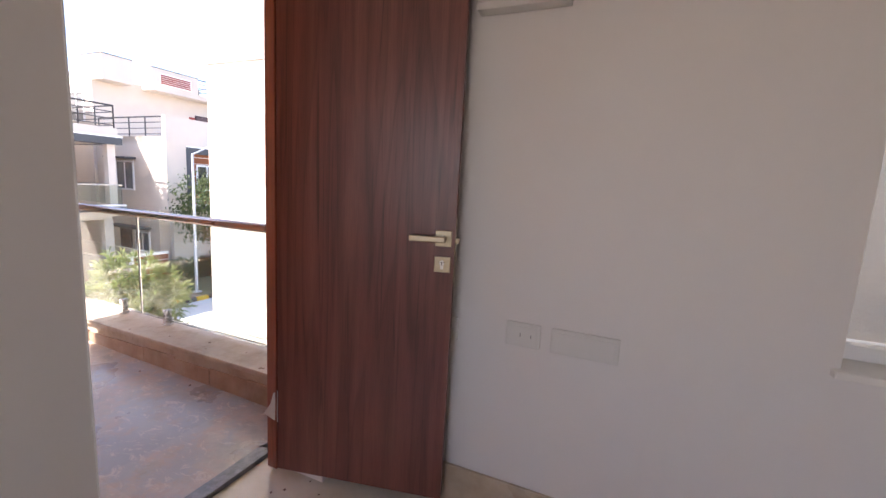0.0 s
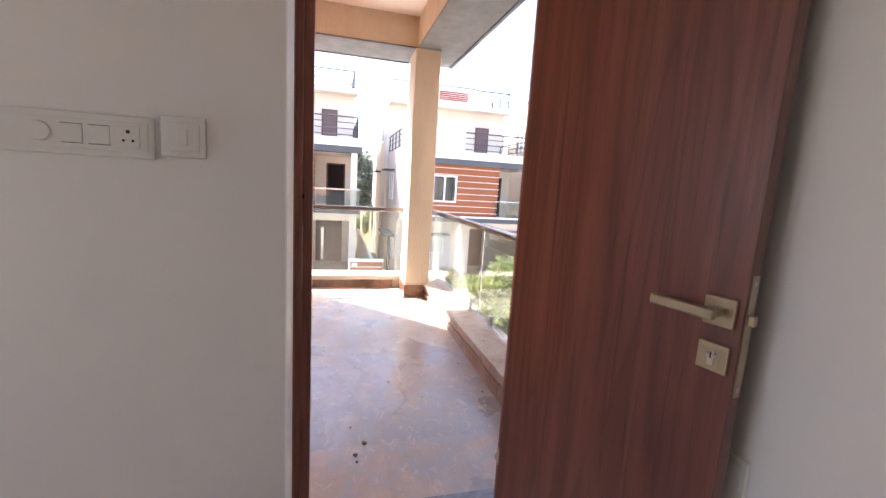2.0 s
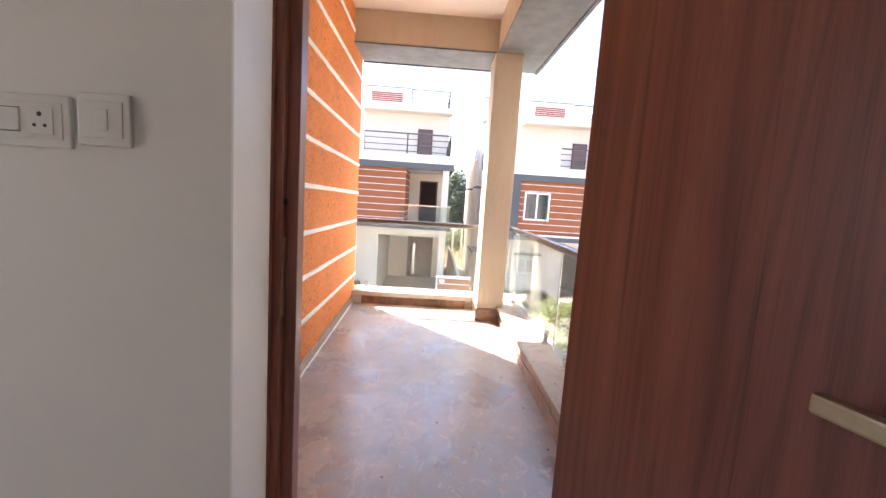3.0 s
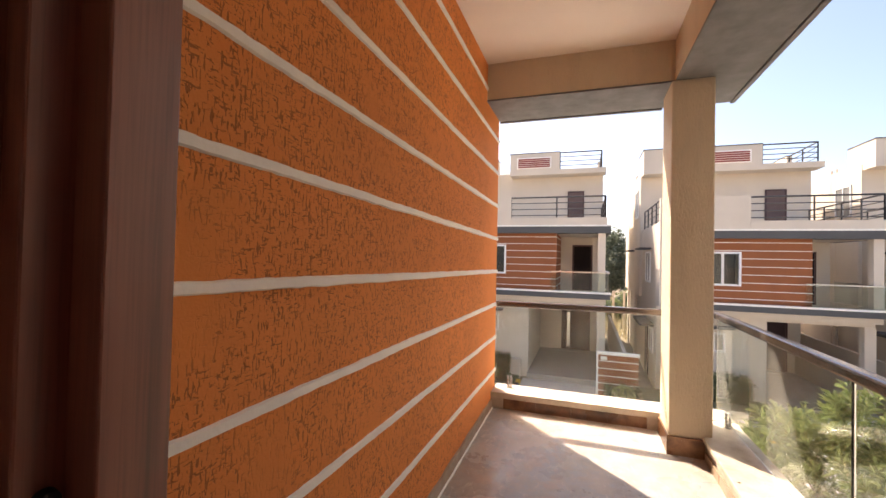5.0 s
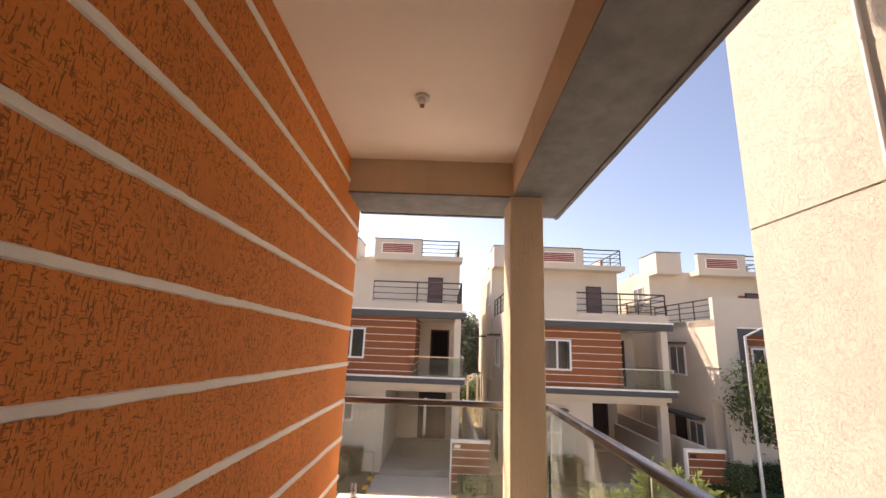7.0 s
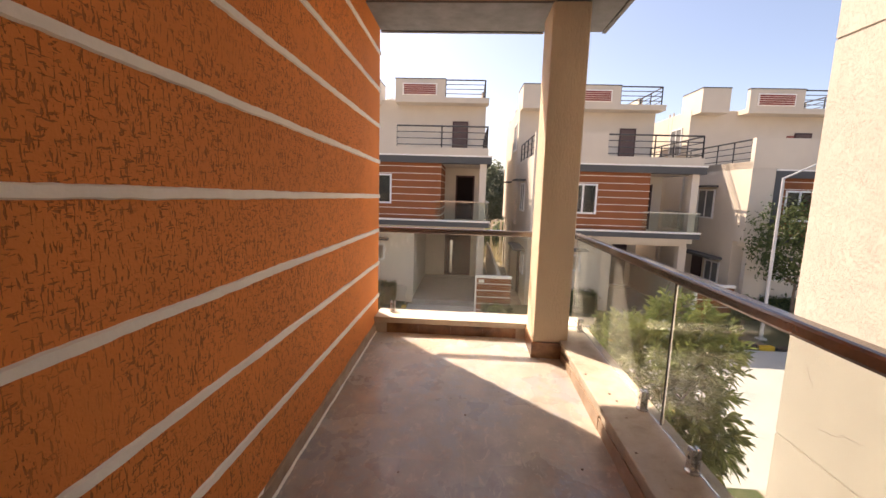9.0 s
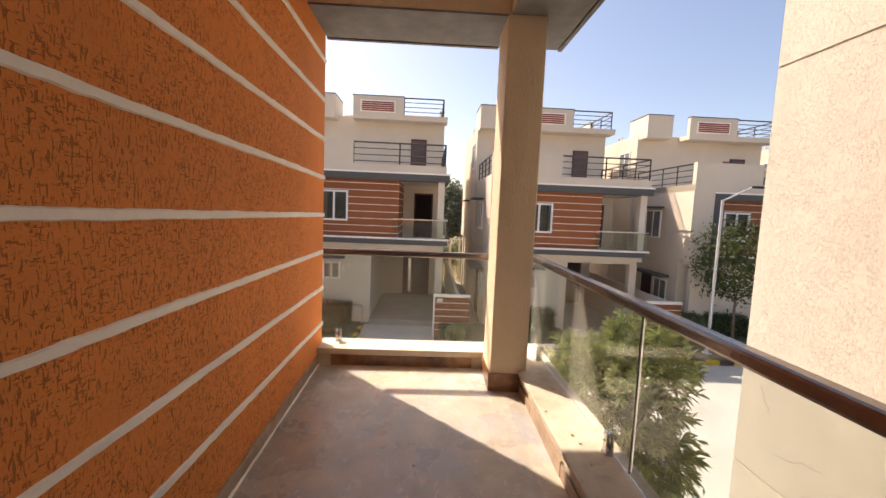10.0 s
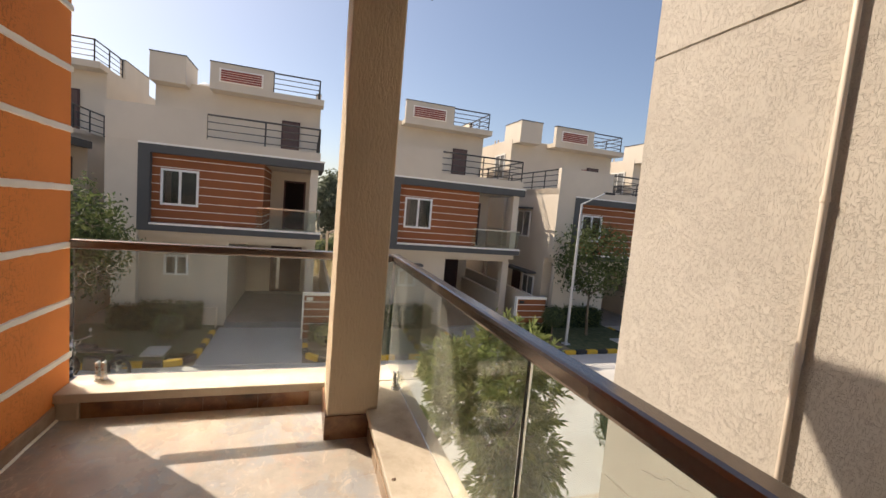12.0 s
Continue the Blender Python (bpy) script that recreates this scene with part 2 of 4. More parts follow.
M["reveal"] = painted("reveal_paint", (0.86, 0.85, 0.83), 0.4, 0.02, 60, 0.0006, 0.2)
M["upvc"] = painted("white_upvc", (0.80, 0.80, 0.79), 0.35, 0.02, 30, 0.0002, 0.05)
M["dark"] = painted("dark_plastic", (0.015, 0.014, 0.013), 0.5, 0.1, 30, 0.0002, 0.05)
M["veneer"] = wood_veneer("veneer", (1.0, 1.0, 1.0), 0.8)
M["framewood"] = wood_veneer("frame_wood", (1.65, 1.6, 1.35), 0.6)
M["brass"] = metal_mat("satin_brass", (0.46, 0.385, 0.27), 0.34)
M["steel"] = metal_mat("steel", (0.62, 0.60, 0.57), 0.28)
M["bronze"] = metal_mat("brown_handrail", (0.235, 0.195, 0.175), 0.18, 0.7)
M["black_rail"] = metal_mat("black_paint", (0.03, 0.027, 0.027), 0.45, 0.0)
M["glass"] = glass_mat("clear_glass", (0.87, 0.94, 0.905), 1.22, 0.075)
M["house_glass"] = glass_mat("balcony_glass", (0.86, 0.93, 0.90), 1.3, 0.02)
M["pane"] = glass_mat("window_glass", (0.85, 0.9, 0.9), 1.45)
# opaque grey: the side panes' pale reflection put into the colour
M["reflection_grey"] = painted("reflection_grey_pane", (0.20, 0.21, 0.215), 0.06, 0.3, 2, 0.0002, 0.02)
M["tile_floor"] = stone_floor("marble_floor", [(0.25, (0.60, 0.51, 0.39)), (0.5, (0.73, 0.66, 0.55)), (0.75, (0.82, 0.77, 0.68))], 3.2, 0.14, 0.35, (0.42, 0.34, 0.25), rough_var=0.08, bump_d=0.0003)
M["skirting"] = stone_floor("marble_skirting", [(0.25, (0.36, 0.27, 0.18)), (0.5, (0.46, 0.37, 0.27)), (0.75, (0.55, 0.46, 0.35))], 6.0, 0.3, 0.0)
M["curb_tile"] = stone_floor("kerb_tile", [(0.25, (0.24, 0.145, 0.085)), (0.5, (0.34, 0.235, 0.155)), (0.75, (0.43, 0.33, 0.24))], 8.0, 0.45, 0.5, (0.14, 0.075, 0.04))
M["coping"] = stone_floor("pale_coping", [(0.25, (0.40, 0.33, 0.25)), (0.5, (0.50, 0.43, 0.345)), (0.75, (0.58, 0.52, 0.435))], 6.0, 0.65, 0.45, (0.3, 0.22, 0.15))
M["balcony"] = dusty_floor("stained_balcony_floor")
M["curb"] = stone_floor("curb_stone", [(0.25, (0.33, 0.26, 0.19)), (0.5, (0.48, 0.41, 0.32)), (0.75, (0.57, 0.51, 0.43))], 7.0, 0.65, 0.55, (0.2, 0.13, 0.08))
M["brown_tile"] = stone_floor("brown_tile", [(0.3, (0.05, 0.022, 0.012)), (0.48, (0.16, 0.068, 0.03)), (0.6, (0.27, 0.13, 0.055)), (0.75, (0.33, 0.20, 0.11))], 5.0, 0.3, 0.6, (0.45, 0.36, 0.27))
M["granite"] = stone_floor("granite", [(0.3, (0.12, 0.125, 0.13)), (0.7, (0.26, 0.27, 0.28))], 30, 0.3)
M["concrete"] = stone_floor("concrete_road", [(0.25, (0.44, 0.42, 0.39)), (0.5, (0.51, 0.495, 0.465)), (0.75, (0.57, 0.555, 0.525))], 0.9, 0.85)
M["earth"] = stone_floor("earth", [(0.25, (0.16, 0.12, 0.08)), (0.5, (0.24, 0.19, 0.13)), (0.75, (0.32, 0.27, 0.2))], 1.6, 0.95)
M["lawn"] = stone_floor("lawn_soil", [(0.3, (0.05, 0.065, 0.026)), (0.52, (0.085, 0.10, 0.042)), (0.75, (0.15, 0.14, 0.075))], 4.0, 0.95, bump_d=0.01)
M["porch_tile"] = stone_floor("porch_tile", [(0.3, (0.2, 0.2, 0.2)), (0.7, (0.32, 0.32, 0.32))], 2.0, 0.5)
M["house_wall"] = painted("house_paint", (0.66, 0.585, 0.485), 0.75, 0.05, 25, 0.003, 0.3, 0.7)
M["house_orange"] = painted("house_orange", (0.28, 0.09, 0.03), 0.75, 0.08, 25, 0.003, 0.4, 1.5)
M["maroon"] = painted("maroon_door", (0.032, 0.006, 0.007), 0.5, 0.15, 30, 0.0005, 0.1, 3)
# near-black, dull: darkness of the open balcony doorway painted on a panel
M["doorway_shade"] = painted("unlit_doorway", (0.009, 0.004, 0.004), 0.45, 0.15, 30, 0.0005, 0.1, 3)
M["doorway_shade"].node_tree.nodes["Principled BSDF"].inputs["Specular IOR Level"].default_value = 0.1
M["brown_door"] = painted("brown_door", (0.12, 0.07, 0.06), 0.5, 0.1, 30, 0.0005, 0.1, 3)
M["door_trim"] = painted("maroon_trim", (0.06, 0.02, 0.018), 0.4, 0.1, 30, 0.0005, 0.1, 3)
M["red_slat"] = painted("red_slat", (0.30, 0.06, 0.045), 0.6, 0.1, 30, 0.0005, 0.1)
M["yellow"] = painted("kerb_yellow", (0.66, 0.40, 0.03), 0.7, 0.12, 40, 0.002, 0.3, 5)
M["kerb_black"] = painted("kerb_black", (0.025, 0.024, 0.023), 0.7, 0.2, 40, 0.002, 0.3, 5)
M["pipe"] = painted("cream_pipe", (0.70, 0.60, 0.49), 0.5, 0.05, 40, 0.001, 0.2)
M["bark"] = painted("bark", (0.16, 0.12, 0.085), 0.9, 0.25, 30, 0.006, 0.6, 8)
M["leaf"] = leaf_mat("tree_leaf", (0.045, 0.07, 0.027), (0.14, 0.165, 0.065))
M["leaf_long"] = leaf_mat("long_leaf", (0.13, 0.17, 0.06), (0.34, 0.38, 0.15))
# mid green of some bushes, also painted shade inside the garden tree
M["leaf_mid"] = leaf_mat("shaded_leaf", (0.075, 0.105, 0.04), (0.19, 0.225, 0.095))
# paler and greyer, with the haze of distance mixed into the leaf colour
M["leaf_haze"] = leaf_mat("hazed_far_leaf", (0.09, 0.11, 0.075), (0.18, 0.2, 0.14))
M["lamp_grey"] = metal_mat("lamp_post_paint", (0.55, 0.56, 0.57), 0.45, 0.2)
M["straw"] = leaf_mat("dry_straw", (0.30, 0.24, 0.13), (0.46, 0.38, 0.23))
M["paper"] = painted("torn_tape", (0.7, 0.69, 0.68), 0.5, 0.04, 40, 0.001, 0.3)
M["pin"] = painted("pin_grey", (0.22, 0.2, 0.19), 0.5, 0.1, 30, 0.0002, 0.05)
M["crumb"] = painted("dirt_crumb", (0.19, 0.13, 0.095), 0.9, 0.3, 60, 0.002, 0.4, 30)


# ---- helpers ----
def box(bm, x0, x1, y0, y1, z0, z1, bevel=0.0):
    r = bmesh.ops.create_cube(bm, size=1.0)
    vs = r["verts"]
    for v in vs:
        v.co.x = (x0 + x1) / 2 + v.co.x * (x1 - x0)
        v.co.y = (y0 + y1) / 2 + v.co.y * (y1 - y0)
        v.co.z = (z0 + z1) / 2 + v.co.z * (z1 - z0)
    if bevel:
        es = {e for v in vs for e in v.link_edges}
        bmesh.ops.bevel(bm, geom=list(es), offset=bevel, segments=2, profile=0.5, affect="EDGES")
    return bm


def boxes(*dims, bevel=0.0):
    bm = bmesh.new()
    for d in dims:
        box(bm, *d, bevel=bevel)
    return bm


def tube(bm, a, b, r0, r1=None, seg=10):
    a, b = Vector(a), Vector(b)
    r = bmesh.ops.create_cone(bm, cap_ends=True, segments=seg, radius1=r0, radius2=r0 if r1 is None else r1, depth=(b - a).length)
    m = Matrix.Translation((a + b) / 2) @ (b - a).to_track_quat("Z", "Y").to_matrix().to_4x4()
    bmesh.ops.transform(bm, matrix=m, verts=r["verts"])
    return bm


def tubes(*items, seg=10):
    bm = bmesh.new()
    for it in items:
        tube(bm, *it, seg=seg)
    return bm


def mesh_ob(name, bm, material, smooth=False):
    me = bpy.data.meshes.new(name)
    bm.to_mesh(me)
    bm.free()
    me.materials.append(M[material])
    if smooth:
        for p in me.polygons:
            p.use_smooth = True
    return new(name, me)


def part(name, bm, material, parent, label="", smooth=False):
    ob = mesh_ob(name, bm, material, smooth)
    ob.parent = parent
    if label:
        ob["label"] = label
    return ob


def structure(name, bm, material, label, category="wall"):
    return tagged(mesh_ob(name, bm, material), label, category, kind="structure")


def thing(name, label, category, group="", loc=(0, 0, 0)):
    ob = new(name)
    ob.location = loc
    ob.empty_display_size = 0.1
    return tagged(ob, label, category, group)


# ---- the room ----
WX0, WX1 = -1.29, -1.03           # door wall, outer and inner face
DY0, DY1 = 0.83, 1.62             # opening for the door frame
FZ = 0.07                         # room floor
DOOR_TOP = 2.23
NY0, NY1 = 1.77, 2.02             # north wall of the room
RX1, RY0, RZ1 = 3.2, -2.2, 3.05
WINX0, WINX1, WINZ0, WINZ1 = 0.60, 1.95, 0.89, 2.2

structure("wall_west", boxes((WX0, WX1, RY0, DY0, -0.05, RZ1), (WX0, WX1, DY0, DY1, DOOR_TOP, RZ1), (WX0, WX1, DY1, NY1, -0.05, RZ1)),
          "room", "plain off-white painted room wall with the balcony doorway")
structure("wall_north", boxes((WX1, WINX0, NY0, NY1, -0.05, RZ1), (WINX0, WINX1, NY0, NY1, -0.05, WINZ0), (WINX0, WINX1, NY0, NY1, WINZ1, RZ1), (WINX1, RX1, NY0, NY1, -0.05, RZ1)),
          "room", "plain off-white painted room wall with a window")
structure("wall_east", boxes((RX1, RX1 + 0.2, RY0 - 0.2, NY1, -0.05, RZ1)), "room", "plain off-white painted wall closing the room")
# unseen wall; its opening is made up to let fill light in
structure("wall_south", boxes((WX0, RX1, RY0 - 0.2, RY0, -0.05, 0.95), (WX0, -0.9, RY0 - 0.2, RY0, 0.95, 2.15), (0.5, RX1, RY0 - 0.2, RY0, 0.95, 2.15), (WX0, RX1, RY0 - 0.2, RY0, 2.15, RZ1)), "room", "unseen off-white wall with an opening added for the fill lamp")
structure("floor", boxes((-1.36, RX1, RY0, NY0, -0.05, FZ)), "tile_floor", "polished cream marble floor of the bare room", "floor")
structure("ceiling", boxes((WX0, RX1 + 0.2, RY0 - 0.2, NY1, RZ1, RZ1 + 0.15)), "white", "plain white ceiling of the room", "ceiling")
structure("baseboard", boxes((WX1, RX1, NY0 - 0.014, NY0, FZ, FZ + 0.172), bevel=0.003), "skirting", "low marble skirting along the painted wall", "skirting")
structure("baseboard_west", boxes((WX1, WX1 + 0.014, RY0, DY0, FZ, FZ + 0.172), bevel=0.003), "skirting", "low marble skirting beside the doorway", "skirting")
structure("threshold", boxes((-1.425, -1.355, 0.80, 1.66, -0.05, 0.092), bevel=0.004), "granite", "grey granite threshold strip under the balcony door", "threshold")

# lining of the doorway
structure("trim_reveal", boxes((-1.201, WX1 + 0.001, DY0, DY0 + 0.004, FZ, DOOR_TOP)), "reveal", "bright white plastered reveal beside the door post", "reveal")

# door frame and leaf
df = tagged(new("door_1"), "open reddish-brown veneered door hung in a wooden frame", "door", kind="structure")
FY0, FY1 = 0.884, 1.572           # clear width between the posts
fx0, fx1 = -1.2895, -1.195
STEP, REBATE, ROOM = -1.243, 0.856, -1.217   # stop edge, rebate face and room face of the lock post
part("door_frame", boxes((fx0, STEP, DY0, FY0, 0.09, DOOR_TOP), (STEP - 0.002, ROOM, DY0, REBATE, 0.09, DOOR_TOP), (ROOM - 0.002, -1.202, DY0, 0.8365, 0.09, DOOR_TOP), bevel=0.0015), "framewood", df, "dark reddish wooden door post")
part("door_frame", boxes((fx0, fx0 + 0.052, FY1, DY1, 0.09, DOOR_TOP), (fx0 + 0.05, fx1, FY1 + 0.03, DY1, 0.09, DOOR_TOP), bevel=0.003), "framewood", df, "dark reddish wooden door post")
part("door_frame", boxes((fx0, fx1, FY0, FY1, DOOR_TOP - 0.055, DOOR_TOP), bevel=0.003), "framewood", df)
part("strike_plate", boxes((STEP + 0.001, -1.2235, REBATE - 0.002, REBATE + 0.0012, 1.03, 1.2207), bevel=0.0005), "brass", df, "brass strike plate let into the post")
part("door_buffer", tubes(((-1.2325, REBATE - 0.001, 1.304), (-1.2325, REBATE + 0.006, 1.304), 0.008, 0.0065), seg=16), "dark", df, "small dark rubber door buffer")
ANG = 12.7
LEAF = pose(-1.19, 1.533, 0.07, 0, 0, ANG)
leaf = part("door_leaf", boxes((0.0, 0.690, 0.0, 0.036, 0.068, 2.10), bevel=0.0015), "veneer", df, "reddish-brown veneered door leaf with a dark upright grain")
leaf.matrix_basis = LEAF
hx = 0.621
handle = part("door_handle", boxes((hx, hx + 0.058, -0.010, 0.0, 1.054, 1.111), bevel=0.002), "brass", leaf, "satin brass lever handle on a square rose")
bm = tubes(((hx + 0.03, -0.008, 1.084), (hx + 0.03, -0.05, 1.084), 0.011), seg=12)
box(bm, hx - 0.083, hx + 0.045, -0.062, -0.044, 1.073, 1.095, bevel=0.004)
part("lever", bm, "brass", handle)
lock = part("lock_plate", boxes((hx, hx + 0.058, -0.009, 0.0, 0.962, 1.018), bevel=0.002), "brass", leaf, "square satin brass keyhole plate")
bm = tubes(((hx + 0.028, -0.0085, 0.996), (hx + 0.028, -0.0115, 0.996), 0.0095), seg=14)
box(bm, hx + 0.0225, hx + 0.0335, -0.0115, -0.0085, 0.974, 0.994)
part("cylinder", bm, "steel", lock)
part("keyhole", boxes((hx + 0.0268, hx + 0.0292, -0.0125, -0.0112, 0.988, 1.001)), "dark", lock)
part("latch_plate", boxes((0.6895, 0.6915, 0.007, 0.029, 0.92, 1.16), bevel=0.0004), "brass", leaf, "brass latch plate let into the door edge")
part("latch_bolt", boxes((0.691, 0.702, 0.012, 0.026, 1.065, 1.085), bevel=0.002), "brass", leaf)
for sz in (0.935, 1.145):
    part("screw", tubes(((0.691, 0.018, sz), (0.6926, 0.018, sz), 0.005), seg=12), "steel", leaf)
for hz in (0.25, 1.05, 1.85):
    part("hinge", tubes(((-0.007, 0.03, hz), (-0.007, 0.03, hz + 0.1), 0.006), seg=10), "steel", leaf)
bm = bmesh.new()
vs = [bm.verts.new(c) for c in ((-1.229, 1.581, 0.455), (-1.25, 1.568, 0.44), (-1.264, 1.566, 0.39), (-1.30, 1.564, 0.338), (-1.262, 1.565, 0.326), (-1.229, 1.579, 0.305))]
bm.faces.new(vs)
bmesh.ops.solidify(bm, geom=bm.faces[:], thickness=0.0015)
tagged(mesh_ob("tape_scrap", bm, "paper"), "torn scrap of white masking tape on the door post", "tape")


# switch plates and sockets
def plate(name, label, category, m, w, h):
    ob = thing(name, label, category)
    ob.matrix_basis = m @ Matrix.Diagonal((1, 0.8, 1, 1))
    part("plate", boxes((-w / 2, w / 2, -0.012, 0.0, -h / 2, h / 2), bevel=0.0025), "plate", ob)
    part("module_frame", boxes((-w / 2 + 0.012, w / 2 - 0.012, -0.0145, -0.011, -h / 2 + 0.014, h / 2 - 0.014), bevel=0.001), "plate", ob)
    return ob


s1 = plate("wall_socket", "double white plastic socket plate low on the wall", "socket", pose(-0.268, NY0, 0.827), 0.122, 0.088)
part("socket_pin", boxes((-0.010, -0.007, -0.0152, -0.0142, -0.006, 0.008)), "pin", s1)
part("socket_pin", boxes((0.028, 0.031, -0.0152, -0.0142, -0.006, 0.006)), "pin", s1)
plate("blank_plate", "long blank white plastic wall plate", "socket", pose(-0.06, NY0, 0.827), 0.22, 0.088)
plate("wall_socket", "white plastic plate low on the wall behind the door", "socket", pose(-0.56, NY0, 0.80), 0.09, 0.09)
sb = plate("switch_board", "long white switch board with a dial, switches and a socket", "switch", pose(WX1, 0.415, 1.423, 0, 0, 90), 0.285, 0.09)
part("dial", tubes(((-0.066, -0.014, 0), (-0.066, -0.021, 0), 0.021, 0.019), seg=24), "plate", sb, "round fan regulator dial")
for sx in (-0.010, 0.040):
    part("switch_rocker", boxes((sx - 0.020, sx + 0.020, -0.0175, -0.014, -0.019, 0.019), bevel=0.001), "plate", sb)
    part("switch_gap", boxes((sx - 0.020, sx + 0.020, -0.0149, -0.0144, 0.0195, 0.0208)), "dark", sb)
    part("switch_gap", boxes((sx - 0.020, sx + 0.020, -0.0149, -0.0144, -0.0208, -0.0195)), "dark", sb)
part("socket_face", boxes((0.072, 0.116, -0.0165, -0.014, -0.023, 0.023), bevel=0.001), "plate", sb)
for px, pz, r in ((0.094, 0.011, 0.0042), (0.085, -0.008, 0.0030), (0.103, -0.008, 0.0030)):
    part("socket_pin", tubes(((px, -0.0160, pz), (px, -0.0172, pz), r), seg=10), "dark", sb)
s3 = plate("light_switch", "square white plate with one narrow light switch", "switch", pose(WX1, 0.615, 1.432, 0, 0, 90), 0.09, 0.09)
part("switch_rocker", boxes((-0.011, 0.009, -0.0185, -0.014, -0.018, 0.018), bevel=0.001), "plate", s3)

# room window
w1 = tagged(new("window_1"), "white-framed sliding window with a marble sill", "window", kind="structure")
part("window_frame", boxes((WINX0, WINX1, NY1 - 0.13, NY1 - 0.05, WINZ0, WINZ0 + 0.05), (WINX0, WINX1, NY1 - 0.13, NY1 - 0.05, WINZ1 - 0.05, WINZ1),
                           (WINX0, WINX0 + 0.05, NY1 - 0.13, NY1 - 0.05, WINZ0 + 0.05, WINZ1 - 0.05), (WINX1 - 0.05, WINX1, NY1 - 0.13, NY1 - 0.05, WINZ0 + 0.05, WINZ1 - 0.05),
                           (1.235, 1.285, NY1 - 0.12, NY1 - 0.06, WINZ0 + 0.05, WINZ1 - 0.05), bevel=0.003), "upvc", w1)
part("window_sill", boxes((WINX0 - 0.02, WINX1 + 0.02, NY0 - 0.03, NY1 - 0.131, WINZ0 - 0.014, WINZ0 + 0.008), bevel=0.004), "white", w1)
for a, b in ((WINX0 + 0.05, 1.235), (1.285, WINX1 - 0.05)):
    p = part("pane", boxes((a, b, NY1 - 0.092, NY1 - 0.088, WINZ0 + 0.05, WINZ1 - 0.05)), "pane", w1)
    p.visible_shadow = False

ac = thing("curtain_box", "cream box fixed high on the wall beside the door", "wall box")
part("box", boxes((-0.50, -0.2, NY0 - 0.05, NY0, 1.94, 2.55), bevel=0.006), "white", ac)
part("bottom_trim", boxes((-0.50, -0.2, NY0 - 0.056, NY0, 1.912, 1.937), bevel=0.003), "plate", ac)

# ---- the balcony ----
OY = 0.395                        # face of the orange wall
FRX = -4.785                      # its outer corner
GROUND = -3.65
BX_W, BY_N = -4.82, 2.2           # outer edges of the roof beams
STRIPE0, PITCH = 0.154, 0.294


def fl(x):
    """Height of the balcony floor, which falls a little towards the door."""
    return 0.088 + (-1.3 - x) * 0.021


bm = bmesh.new()
NXS, NYS = 24, 14
grid = [[bm.verts.new((-1.42 - 3.23 * i / NXS, 0.38 + 1.56 * j / NYS, fl(-1.42 - 3.23 * i / NXS) + 0.002 * noise.noise((i * 0.7, j * 0.7, 3)))) for j in range(NYS + 1)] for i in range(NXS + 1)]
for i in range(NXS):
    for j in range(NYS):
        bm.faces.new((grid[i][j], grid[i][j + 1], grid[i + 1][j + 1], grid[i + 1][j]))
structure("balcony_floor", bm, "balcony", "dusty stained tan and grey balcony floor", "floor")
structure("balcony_slab", boxes((-4.88, WX0, -2.4, 2.2, -0.25, 0.06)), "grey", "grey-painted floor slab of the balcony", "slab")

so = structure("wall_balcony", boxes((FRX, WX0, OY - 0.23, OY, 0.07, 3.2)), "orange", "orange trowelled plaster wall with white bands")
for i in range(10):
    z = STRIPE0 + PITCH * i
    if z > 3.0:
        continue
    bm = bmesh.new()
    n_seg = 170
    rows_ = []
    for k in range(n_seg + 1):
        x = FRX - 0.004 + (WX0 - FRX + 0.004) * k / n_seg
        lift = {4: 0.0155, 5: 0.0175, 7: 0.0065}.get(i, 0.010)
        wob = lift * (x - FRX) + 0.0035 * noise.noise((x * 3.1, z * 7, 0)) + 0.0035 * noise.noise((x * 21, z * 7, 5))
        wob2 = lift * (x - FRX) + 0.0035 * noise.noise((x * 3.3, z * 7, 9)) + 0.0035 * noise.noise((x * 23, z * 7, 2))
        rows_.append([bm.verts.new((x, OY - 0.001, z - 0.0170 + wob)), bm.verts.new((x, OY + 0.009, z - 0.0125 + wob)), bm.verts.new((x, OY + 0.009, z + 0.0125 + wob2)), bm.verts.new((x, OY - 0.001, z + 0.0170 + wob2))])
    for k in range(n_seg):
        for q in range(3):
            bm.faces.new((rows_[k][q], rows_[k + 1][q], rows_[k + 1][q + 1], rows_[k][q + 1]))
    part("band", bm, "stripe", so, "rough white painted band")
    part("band", boxes((FRX - 0.006, FRX - 0.001, OY - 0.23, OY, z - 0.016, z + 0.016)), "stripe", so)
structure("wall_side_own", boxes((FRX + 0.2, WX0, -2.4, -2.2, 0.07, 3.2)), "house_wall", "cream side wall of the upper storey")
structure("wall_front", boxes((FRX + 0.01, FRX + 0.2, -2.4, OY - 0.23, 0.07, 3.2)), "orange", "orange plaster front wall of the upper storey")


def sloped_strip(depth, height, seed):
    """A strip along the foot of the orange wall that follows the floor's fall."""
    bm = bmesh.new()
    cols = []
    for k in range(61):
        x = -4.63 + (WX0 - 0.02 + 4.63) * k / 60
        top = fl(x) + height * (1 + 0.18 * noise.noise((x * 5, seed, 0)))
        d = depth * (1 + 0.3 * noise.noise((x * 9, seed, 4)))
        cols.append([bm.verts.new(p) for p in ((x, OY + d, 0.04), (x, OY + d, top - 0.004), (x, OY + d - 0.004, top), (x, OY - 0.004, top))])
    for p, q in zip(cols, cols[1:]):
        for j in range(3):
            bm.faces.new((p[j], q[j], q[j + 1], p[j + 1]))
    return bm


